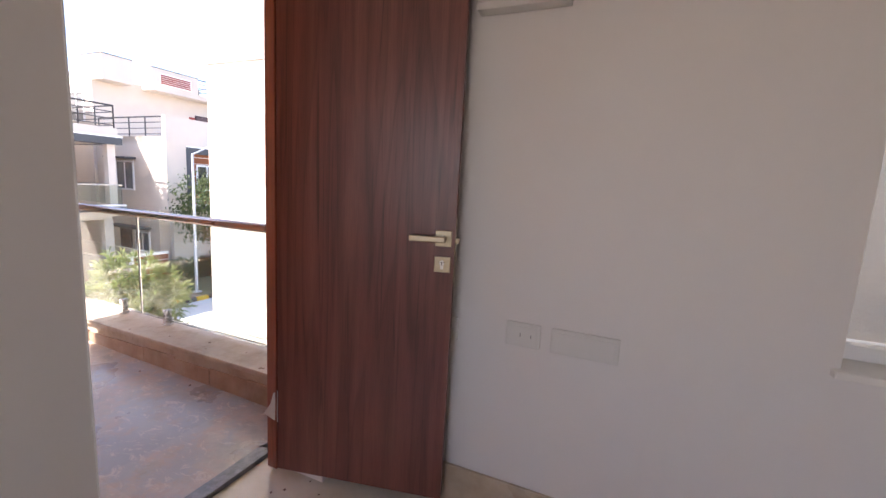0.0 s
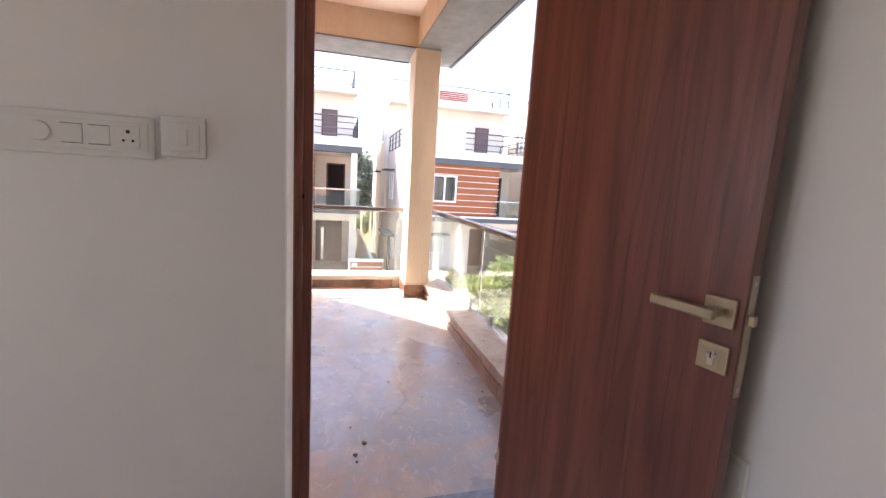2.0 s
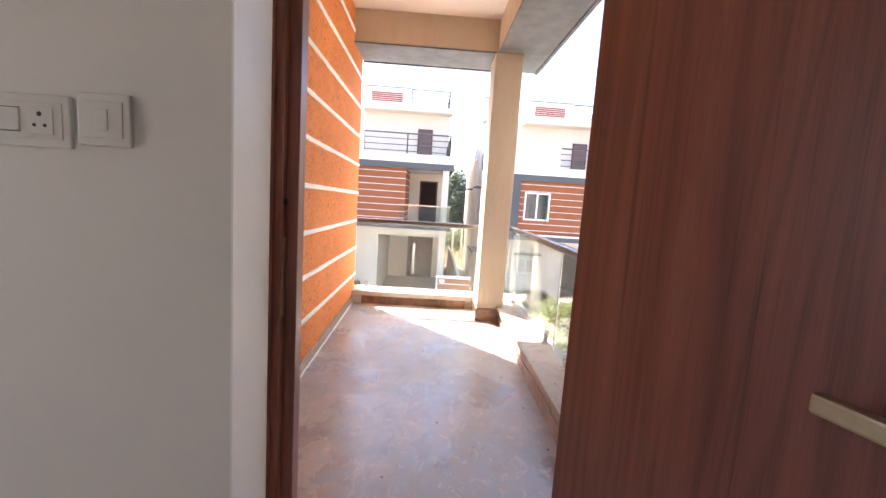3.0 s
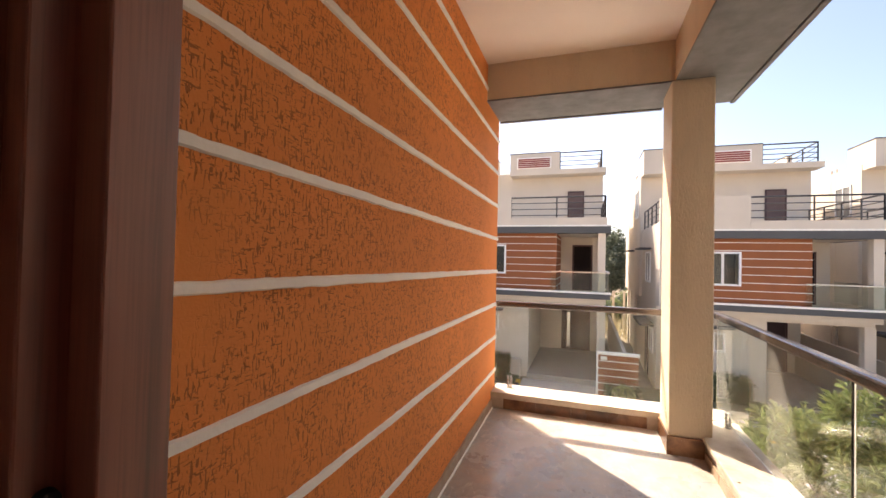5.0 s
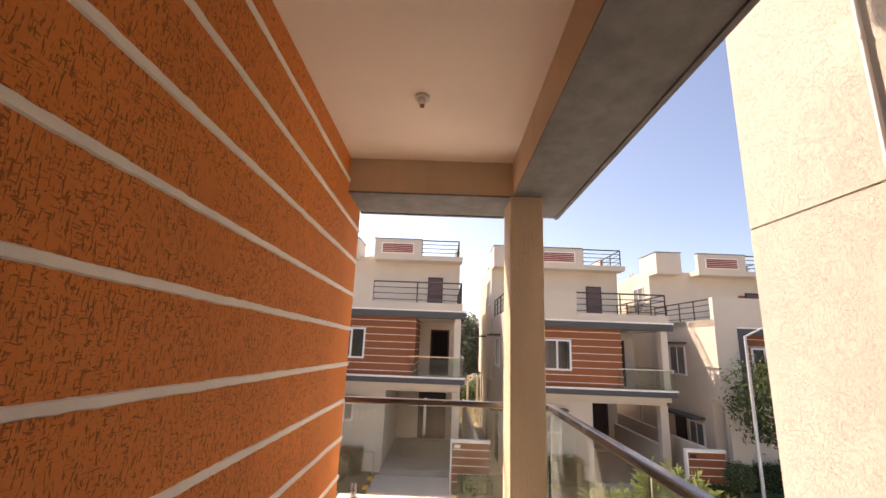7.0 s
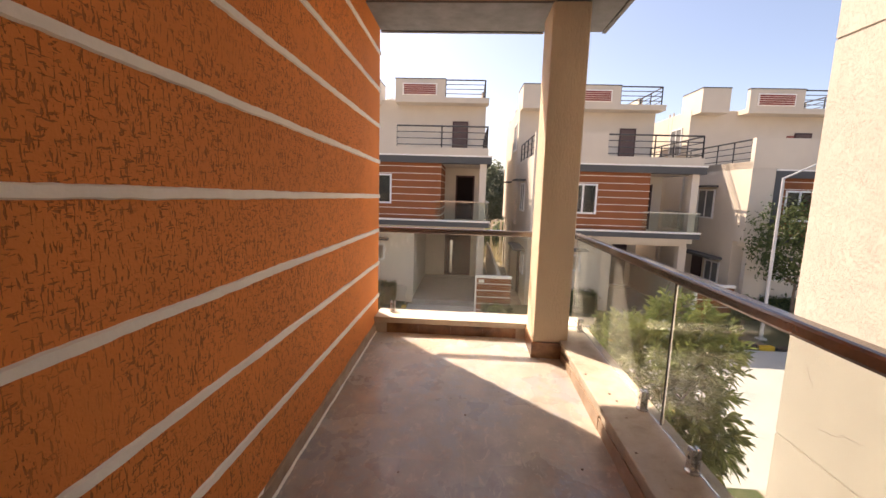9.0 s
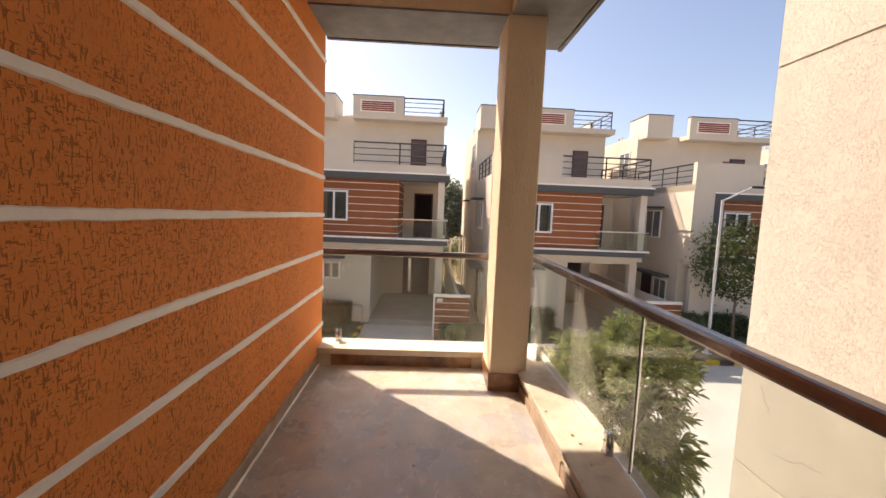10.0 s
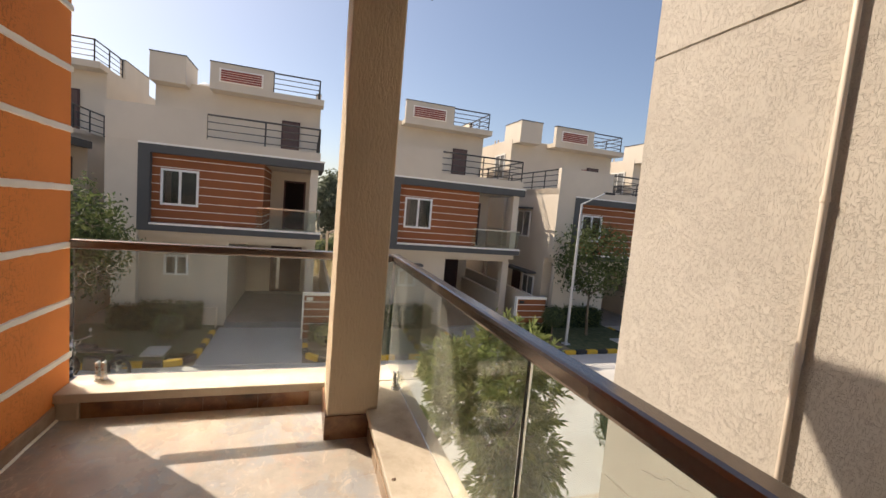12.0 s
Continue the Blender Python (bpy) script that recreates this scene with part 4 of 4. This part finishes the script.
def rounded(y0, y1, side, depth):
    """Along the street from y0 to the driveway at y1, round the corner and back beside it."""
    rad = 0.75
    arc = [(KERB_X - rad + rad * math.cos(math.pi * q / 12), y1 - side * rad + side * rad * math.sin(math.pi * q / 12)) for q in range(7)]
    return [(KERB_X, y0)] + arc + [(depth, y1)]


def bush(name, label, loc, r, n, leaf, mat, squash=1.0, stem=0.0):
    ob = thing(name, label, "bush", loc=loc)
    rng = np.random.default_rng(int(abs(loc[0] * 31 + loc[1] * 17)) + n)
    d = rng.normal(size=(n, 3))
    d /= np.linalg.norm(d, axis=1)[:, None]
    rad = r * (0.86 + 0.18 * rng.random(n))
    lump = np.array([0.12 * noise.noise((v[0] * 2.4 + loc[0], v[1] * 2.4, v[2] * 2.4 + loc[1])) for v in d])
    p = d * (rad * (1 + lump))[:, None]
    p[:, 2] = p[:, 2] * squash + stem + r * squash
    part("crown", leaves(p, d, leaf, rng), mat, ob)
    core = bmesh.new()
    bmesh.ops.create_icosphere(core, subdivisions=3, radius=r * 0.84)
    for v in core.verts:
        v.co *= 1 + 0.1 * noise.noise(v.co * 3)
        v.co.z = v.co.z * squash + stem + r * squash
    # solid dark core paints the shade between the leaves
    part("shaded_inside", core, "shade_core", ob)
    part("trunk", tubes(((0, 0, -0.1), (0, 0, stem + r * 0.6), 0.045, 0.03)), "bark", ob)
    return ob


def leaves(points, outward, size, rng, narrow=0.45):
    """One bmesh of small folded leaves at points, facing roughly outward."""
    bm = bmesh.new()
    for p, o in zip(points, outward):
        o = Vector(o) + Vector(rng.normal(scale=0.55, size=3))
        o.normalize()
        t = o.cross(Vector(rng.normal(size=3)))
        if t.length < 1e-3:
            continue
        t.normalize()
        s = t.cross(o)
        ln = size * (0.7 + 0.6 * rng.random())
        w = ln * narrow
        c = Vector(p)
        a = bm.verts.new(c - t * ln / 2)
        b = bm.verts.new(c + s * w / 2 + o * w * 0.18)
        e = bm.verts.new(c + t * ln / 2 - o * ln * 0.1)
        f = bm.verts.new(c - s * w / 2 + o * w * 0.18)
        bm.faces.new((a, b, e))
        bm.faces.new((a, e, f))
    return bm


def limbs(bm, base, top, r, forks, spread, rng):
    """A tapered, slightly bent trunk with limbs; returns the limb ends."""
    base, top = Vector(base), Vector(top)
    mid = (base + top) / 2 + Vector((rng.normal() * 0.05, rng.normal() * 0.05, 0))
    tube(bm, base, mid, r, r * 0.8, seg=8)
    tube(bm, mid, top, r * 0.8, r * 0.55, seg=8)
    ends = []
    for k in range(forks):
        ang = 2 * math.pi * k / forks + rng.random()
        e = top + Vector((math.cos(ang) * spread, math.sin(ang) * spread, spread * (0.5 + 0.9 * rng.random())))
        m = (top + e) / 2 + Vector((0, 0, -0.1 * spread))
        tube(bm, top, m, r * 0.5, r * 0.36, seg=6)
        tube(bm, m, e, r * 0.36, r * 0.12, seg=6)
        ends.append(e)
    return ends


def tree(name, label, loc, trunk_top, crown, n_clump, per, leaf, mat, seed, narrow=0.45):
    """crown: centre offset x, y, z and half-sizes; leaves in clumps, with gaps between."""
    ob = thing(name, label, "tree", loc=loc)
    rng = np.random.default_rng(seed)
    bm = bmesh.new()
    limbs(bm, (0, 0, -0.1), trunk_top, 0.07, 6, crown[5] * 0.55, rng)
    part("trunk", bm, "bark", ob)
    pts, outs = [], []
    for _ in range(n_clump):
        d = rng.normal(size=3)
        d /= np.linalg.norm(d)
        k = (0.35 + 0.65 * rng.random() ** 0.5)
        bumpy = 1 + 0.22 * noise.noise((d[0] * 1.7 + seed, d[1] * 1.7, d[2] * 1.7))
        c = np.array([crown[i] + d[i] * crown[3 + i] * k * bumpy for i in range(3)])
        q = rng.normal(scale=0.13 * min(crown[3:]), size=(per, 3))
        pts.extend(c + q)
        outs.extend(d[None, :] * 0.6 + q / (np.linalg.norm(q, axis=1)[:, None] + 1e-6) + np.array([0, 0, 0.4]))
    part("crown", leaves(pts, outs, leaf, rng, narrow), mat, ob)
    return ob


def hedge(label, x0, x1, y0, y1, high, seed, n):
    ob = tagged(new("hedge"), label, "hedge", "hedges")
    rng = np.random.default_rng(seed)
    pts, outs = [], []
    for _ in range(n):
        f = rng.integers(3)
        px, py, pz = x0 + (x1 - x0) * rng.random(), y0 + (y1 - y0) * rng.random(), GROUND + 0.1 + (high - 0.1) * rng.random()
        if f == 0:
            pz, o = GROUND + high + 0.06 * rng.normal(), (0, 0, 1)
        elif f == 1:
            px, o = x1 + 0.05 * rng.normal(), (1, 0, 0.3)
        else:
            py, o = (y1 if rng.random() > 0.5 else y0) + 0.05 * rng.normal(), (0, 1, 0.3)
        pts.append((px, py, pz))
        outs.append(o)
    part("foliage", leaves(pts, outs, 0.1, rng), "leaf", ob)
    # dark block stands for the shade inside the hedge
    part("shaded_inside", boxes((x0, x1 - 0.05, y0 + 0.05, y1 - 0.05, GROUND, GROUND + high - 0.05), bevel=0.06), "shade_core", ob)
    return ob


# near-black green: shade inside bushes and hedges put into the colour
M["shade_core"] = painted("inner_shade_green", (0.02, 0.035, 0.012), 0.9, 0.3, 20, 0.02, 0.8, 9)

# the feathery young tree below the balcony: drooping sprays of narrow leaflets
ft = thing("garden_tree", "young garden tree with long feathery leaves below the balcony", "tree", loc=(-7.0, 4.1, GROUND))
rng = np.random.default_rng(5)
bm = bmesh.new()
limbs(bm, (0.1, 0.1, -0.1), (0.05, 0.0, 1.9), 0.045, 7, 0.6, rng)
part("trunk", bm, "bark", ft)
# lobes of the crown: across, up, radius
LOBES = ((0.0, 0.15, 0.70), (0.1, 0.86, 0.38), (-0.66, 0.5, 0.36), (0.46, 0.6, 0.36), (0.30, -0.45, 0.55), (0.54, -0.62, 0.34), (-0.38, 0.15, 0.5), (0.2, -0.82, 0.36))
shoots, inner, facing = bmesh.new(), [], []


def narrow_leaf(bm, root, way, length, width, sag):
    side = way.cross(Vector((rng.normal(), rng.normal(), 1.0))).normalized() * width
    mid = root + way * length * 0.5
    tip = root + way * length - Vector((0, 0, sag * length))
    va, vb, vc, vd = (bm.verts.new(p) for p in (root, mid + side, tip, mid - side))
    bm.faces.new((va, vb, vc))
    bm.faces.new((va, vc, vd))


for across, up, rad in LOBES:
    centre = Vector((across * 0.455, across * 0.89, 2.35 + up))
    for _ in range(int(230 * rad * rad) + 16):
        d = Vector(rng.normal(size=3)).normalized()
        c = centre + d * rad * (0.45 + 0.6 * rng.random() ** 0.6)
        way = (d * 0.7 + Vector((0, 0, 0.75))).normalized()
        if up < -0.4:
            way = (d * 0.9 + Vector((0, 0, 0.1))).normalized()
        stem = 0.12 + 0.1 * rng.random()
        for q in range(20):
            f = rng.random()
            spin = Vector(rng.normal(size=3)).normalized()
            aim = (way * (0.25 + 0.75 * f) + (spin - way * spin.dot(way)) * (0.95 - 0.45 * f)).normalized()
            narrow_leaf(shoots, c + way * stem * f, aim, 0.13 + 0.08 * rng.random(), 0.0115, 0.15 + 0.25 * rng.random())
    for _ in range(int(260 * rad)):
        inner.append(centre + Vector(rng.normal(scale=0.42 * rad, size=3)))
        facing.append((0.3, 0, 1))
part("crown", shoots, "leaf_long", ft, "tufts of narrow olive-green leaves")
# inner leaves coloured darker to paint in the crown's shade
part("shaded_inside", leaves(inner, facing, 0.13, rng, 0.28), "leaf_mid", ft)

for k in (-1, 0, 1, 2):
    y = FY + FPITCH * k
    structure("lawn_%d" % (k + 2), boxes((-19.2, KERB_X - 0.75, y - 5.5, y - 1.42, GROUND - 0.03, KERB - 0.03), (KERB_X - 0.75, KERB_X - 0.08, y - 5.5, y - 2.09, GROUND - 0.03, KERB - 0.031)), "lawn", "dark green lawn in front of a house", "lawn")
    structure("bed_%d" % (k + 2), boxes((-17.4, KERB_X - 0.75, y + 1.86, y + 3.1, GROUND - 0.03, KERB - 0.03), (KERB_X - 0.75, KERB_X - 0.08, y + 2.53, y + 3.1, GROUND - 0.03, KERB - 0.031)), "earth", "bare planting bed beside the driveway", "bed")
    structure("driveway_%d" % (k + 2), boxes((-19.0, -15.2, y - 1.26, y + 1.70, GROUND - 0.02, GROUND + 0.02)), "concrete", "pale concrete driveway", "driveway")
    kerb_row("kerb", rounded(y - 5.4, y - 1.34, 1, -18.3), k % 2)
    kerb_row("kerb", rounded(y + 3.15, y + 1.78, -1, -17.2), 1)
    npl = thing("name_wall", "low orange garden wall with white bands and a pale edge", "garden wall", "house name walls", (-17.5, y + 1.62, GROUND))
    part("wall", boxes((-0.14, 0.0, 0.06, 1.42, 0.0, 1.62)), "house_orange", npl)
    part("edge", boxes((-0.16, 0.02, 0.0, 0.06, 0.0, 1.72), (-0.16, 0.02, 0.06, 1.46, 1.62, 1.72)), "stripe", npl)
    for q in range(5):
        part("band", boxes((0.0, 0.012, 0.06, 1.42, 0.3 + 0.27 * q, 0.325 + 0.27 * q)), "stripe", npl)
    part("name_plate", boxes((0.012, 0.025, 0.14, 0.36, 1.44, 1.56)), "stripe" if k == 0 else "dark", npl)
    sw = structure("wall_side_%d" % (k + 2), boxes((-29.0, -17.66, y + 2.55, y + 2.67, GROUND - 0.1, GROUND + 1.7)), "house_wall", "low cream boundary wall between two houses")
    hedge("clipped dark green hedge along a house front", -19.1, -18.3, y - 4.5, y - 1.85, 0.95, 40 + k, 2600)
    hedge("low dark green hedge in front of a garden wall", -17.35, -16.85, y + 1.95, y + 3.05, 0.6, 60 + k, 1000)
    structure("trim_slab_%d" % (k + 2), boxes((-16.55, -15.75, y - 2.75, y - 2.15, KERB - 0.04, KERB + 0.02), bevel=0.01), "concrete", "pale concrete cover slab in the lawn", "slab")

bush("round_bush", "clipped round green bush on the lawn", (-17.2, -2.45, KERB - 0.05), 0.46, 1000, 0.07, "leaf_mid", 0.9, 0.1)
bush("ball_bush", "ball-clipped dark green bush on a short stem", (-16.4, 11.3, KERB - 0.05), 0.46, 1100, 0.07, "leaf", 1.0, 0.6)
bush("round_bush", "loose light green bush beside the driveway", (-16.3, 2.4, KERB - 0.05), 0.38, 700, 0.09, "leaf_long", 0.9, 0.1)
bush("round_bush", "dense green bush at the corner of the plaster wall", (-9.0, 8.35, GROUND), 0.62, 1800, 0.07, "leaf", 1.3, 0.0)
tree("street_tree", "young broad-leaved street tree with a rounded crown", (-17.2, 13.65, KERB - 0.05), (0.0, -0.1, 1.85), (0, -0.15, 3.4, 1.4, 1.65, 1.6), 250, 14, 0.17, "leaf", 3)
tree("street_tree", "young broad-leaved street tree beside a parked motorcycle", (-16.0, -4.7, KERB - 0.05), (0.0, 0.1, 1.75), (0, 0, 3.35, 1.4, 1.65, 1.65), 250, 14, 0.17, "leaf", 8)
tree("street_tree", "young broad-leaved street tree down the street", (-16.0, 21.4, KERB - 0.05), (0.0, 0.1, 1.75), (0, 0, 3.2, 1.4, 1.5, 1.5), 150, 11, 0.19, "leaf", 12)
for i, (x, y, h) in enumerate(((-64, 0.0, 9.5), (-58, 4.4, 9.2), (-62, 9.5, 9.0), (-64, -4.5, 9.5), (-66, 15.0, 9.0), (-59, 21, 8.5), (-61, -12, 9))):
    tree("far_tree", "dark leafy tree far behind the houses", (x, y, GROUND), (0, 0, 3.0), (0, 0, h * 0.55, 2.4, 2.4, h * 0.42), 300, 14, 0.5, "leaf_haze", 20 + i)
structure("lawn_near", boxes((-8.1, -4.95, 4.2, 6.4, GROUND - 0.03, GROUND + 0.03)), "lawn", "worn lawn below the balcony", "lawn")
structure("pavement", boxes((-8.1, -7.2, 6.42, 9.5, GROUND - 0.03, GROUND + 0.03)), "curb", "tan paving beside the lawn", "pavement")
structure("forecourt", boxes((-8.1, -4.6, -4.6, 4.18, GROUND - 0.03, GROUND + 0.02)), "concrete", "pale concrete forecourt", "pavement")

# the dry field behind the houses: tufts, shrubs and fence posts
rngf = np.random.default_rng(71)
blades = bmesh.new()
for _ in range(1500):
    bx, by = -52 + 22 * rngf.random(), -3.0 + 12.0 * rngf.random()
    bh, lean = 0.5 + 0.9 * rngf.random(), rngf.normal(scale=0.18, size=2)
    va, vb, vc = (blades.verts.new(p) for p in ((bx, by - 0.07, GROUND - 0.05), (bx, by + 0.07, GROUND - 0.05), (bx + lean[0], by + lean[1], GROUND + bh)))
    blades.faces.new((va, vb, vc))
tagged(mesh_ob("dry_grass", blades, "straw"), "tall dry straw-coloured grass on the field behind the houses", "grass", kind="stuff")
for py in (3.05, 3.75):
    post = thing("fence_post", "pale concrete fence post in the field behind the houses", "post", "field fence posts", (-33.0, py, GROUND))
    part("shaft", boxes((-0.07, 0.07, -0.07, 0.07, -0.1, 2.9), bevel=0.01), "coping", post)
    part("stay", tubes(((0.05, 0.05, 2.8), (0.05, 0.45, 3.05), 0.035), seg=6), "coping", post)
for bx, by, br in ((-36.0, 3.0, 1.1), (-38.5, 4.6, 1.4), (-34.5, 1.4, 0.9)):
    bush("field_bush", "loose dusty green shrub in the dry field", (bx, by, GROUND), br, 900, 0.2, "leaf_mid", 0.9, 0.1)

lamp_post = thing("street_lamp", "slim grey street lamp with an angled arm", "street lamp", loc=(-16.05, 11.78, GROUND))
part("pole", tubes(((0, 0, 0), (0, 0, 5.8), 0.06, 0.045), seg=12), "lamp_grey", lamp_post)
part("base_plate", boxes((-0.13, 0.13, -0.13, 0.13, 0.0, 0.18), bevel=0.01), "lamp_grey", lamp_post)
part("arm", tubes(((0, 0, 5.78), (0.15, 0.95, 6.3), 0.03), seg=10), "lamp_grey", lamp_post)
part("lamp_head", boxes((0.08, 0.22, 0.9, 1.35, 6.26, 6.34), bevel=0.02), "dark", lamp_post)


def motorcycle(loc, turn):
    ob = thing("motorcycle", "black motorcycle with chrome parts parked by the kerb", "motorcycle", loc=loc)
    ob.rotation_euler = (0, radians(8), radians(turn))
    for wy in (-0.62, 0.62):
        bm2 = bmesh.new()
        for k in range(28):
            a0, a1 = 2 * math.pi * k / 28, 2 * math.pi * (k + 1) / 28
            tube(bm2, (0, wy + 0.26 * math.cos(a0), 0.31 + 0.26 * math.sin(a0)), (0, wy + 0.26 * math.cos(a1), 0.31 + 0.26 * math.sin(a1)), 0.05, seg=8)
        w = part("wheel", bm2, "dark", ob)
        bm3 = tubes(((-0.05, wy, 0.31), (0.05, wy, 0.31), 0.05), seg=12)
        for k in range(6):
            a0 = math.pi * k / 3
            tube(bm3, (0, wy, 0.31), (0, wy + 0.24 * math.cos(a0), 0.31 + 0.24 * math.sin(a0)), 0.012, seg=6)
        part("rim", bm3, "steel", w)
    part("engine", boxes((-0.12, 0.12, -0.22, 0.2, 0.25, 0.6), bevel=0.04), "black_rail", ob)
    part("fuel_tank", boxes((-0.13, 0.13, -0.02, 0.42, 0.68, 0.9), bevel=0.08), "black_rail", ob)
    part("seat", boxes((-0.12, 0.12, -0.62, 0.0, 0.70, 0.80), bevel=0.04), "dark", ob)
    part("fork", tubes(((-0.07, 0.62, 0.31), (-0.07, 0.42, 0.95), 0.022), ((0.07, 0.62, 0.31), (0.07, 0.42, 0.95), 0.022), seg=8), "steel", ob)
    part("handlebar", tubes(((-0.34, 0.34, 1.04), (0, 0.42, 0.98), 0.014), ((0.34, 0.34, 1.04), (0, 0.42, 0.98), 0.014), seg=8), "steel", ob)
    part("headlight", tubes(((0, 0.46, 0.86), (0, 0.56, 0.86), 0.07, 0.09), seg=16), "steel", ob)
    part("mirror", tubes(((0.28, 0.36, 1.03), (0.32, 0.38, 1.2), 0.007), ((0.32, 0.38, 1.2), (0.32, 0.40, 1.2), 0.05), seg=10), "steel", ob)
    part("mirror", tubes(((-0.28, 0.36, 1.03), (-0.32, 0.38, 1.2), 0.007), ((-0.32, 0.38, 1.2), (-0.32, 0.40, 1.2), 0.05), seg=10), "steel", ob)
    part("exhaust", tubes(((0.12, 0.1, 0.3), (0.14, -0.7, 0.36), 0.04), seg=10), "steel", ob)
    part("fender", boxes((-0.06, 0.06, -0.95, -0.5, 0.62, 0.68), bevel=0.02), "black_rail", ob)
    return ob


motorcycle((-14.5, -3.4, GROUND), 166)

# crumbs of dirt on the balcony floor
rng = np.random.default_rng(9)
for i, (x, y, s) in enumerate(((-1.81, 1.11, 0.011), (-1.73, 1.065, 0.010), (-1.95, 1.05, 0.006), (-1.68, 1.07, 0.006), (-2.4, 1.3, 0.006), (-3.0, 1.75, 0.007), (-2.6, 1.82, 0.006), (-2.2, 1.86, 0.007), (-2.9, 0.9, 0.005), (-3.4, 1.2, 0.006))):
    bm = bmesh.new()
    bmesh.ops.create_icosphere(bm, subdivisions=2, radius=s)
    for v in bm.verts:
        v.co *= 1 + 0.35 * noise.noise(v.co * 160 + Vector((i, 0, 0)))
        v.co.z *= 0.55
    ob = mesh_ob("dirt_crumb", bm, "crumb")
    ob.location = (x, y, fl(x) + s * 0.45)
    tagged(ob, "small brown crumb of dried mud on the floor", "dirt", "dirt crumbs")

for i in range(14):
    s = 0.004 + 0.005 * rng.random()
    bm = bmesh.new()
    bmesh.ops.create_icosphere(bm, subdivisions=2, radius=s)
    for v in bm.verts:
        v.co *= 1 + 0.8 * noise.noise(v.co * 220 + Vector((i, 4, 0)))
        v.co.z *= 0.25
    ob = mesh_ob("dirt_crumb", bm, "crumb")
    ob.location = (-4.2 + 2.7 * rng.random(), 1.93 + 0.12 * rng.random(), CURB + s * 0.3)
    tagged(ob, "small dark crumb of dirt on the kerb top", "dirt", "dirt crumbs")

# chalk scrawl on the glass
bm = bmesh.new()
for y0, z0, w, h in ((0.455, 0.845, 0.05, 0.05), (0.505, 0.905, 0.03, 0.02), (0.55, 0.90, 0.035, 0.03), (0.60, 0.925, 0.04, 0.025), (0.65, 0.945, 0.03, 0.03)):
    prev = None
    for q in range(9):
        a = math.pi * (0.55 + 1.0 * q / 8)
        p = (-4.7925, y0 + w * (0.6 + 0.6 * math.cos(a)), z0 + h * (0.2 + 0.9 * math.sin(a)) + w * 0.3 * q / 8)
        if prev:
            tube(bm, prev, p, 0.0011, seg=5)
        prev = p
tagged(mesh_ob("chalk_mark", bm, "stripe"), "faint white chalk scrawl on the railing glass", "mark")

for i, (x, y, s) in enumerate((
    (-1.136, 1.515, 0.006),
    (-0.996, 1.558, 0.004),
    (-1.222, 1.620, 0.004),
    (-1.058, 1.680, 0.004),
    (-1.172, 1.479, 0.005),
    (-1.077, 1.601, 0.004),
)):
    bm = bmesh.new()
    bmesh.ops.create_icosphere(bm, subdivisions=2, radius=s)
    for v in bm.verts:
        v.co *= 1 + 0.5 * noise.noise(v.co * 200 + Vector((i, 8, 0)))
        v.co.z *= 0.5
    pale = 1 < i < 4
    ob = mesh_ob("plaster_crumb" if pale else "dirt_crumb", bm, "reveal" if pale else "crumb")
    ob.location = (x, y, FZ + s * 0.4)
    tagged(ob, "small white crumb of plaster on the marble floor" if pale else "small dark crumb of dirt on the marble floor", "dirt", "dirt crumbs")
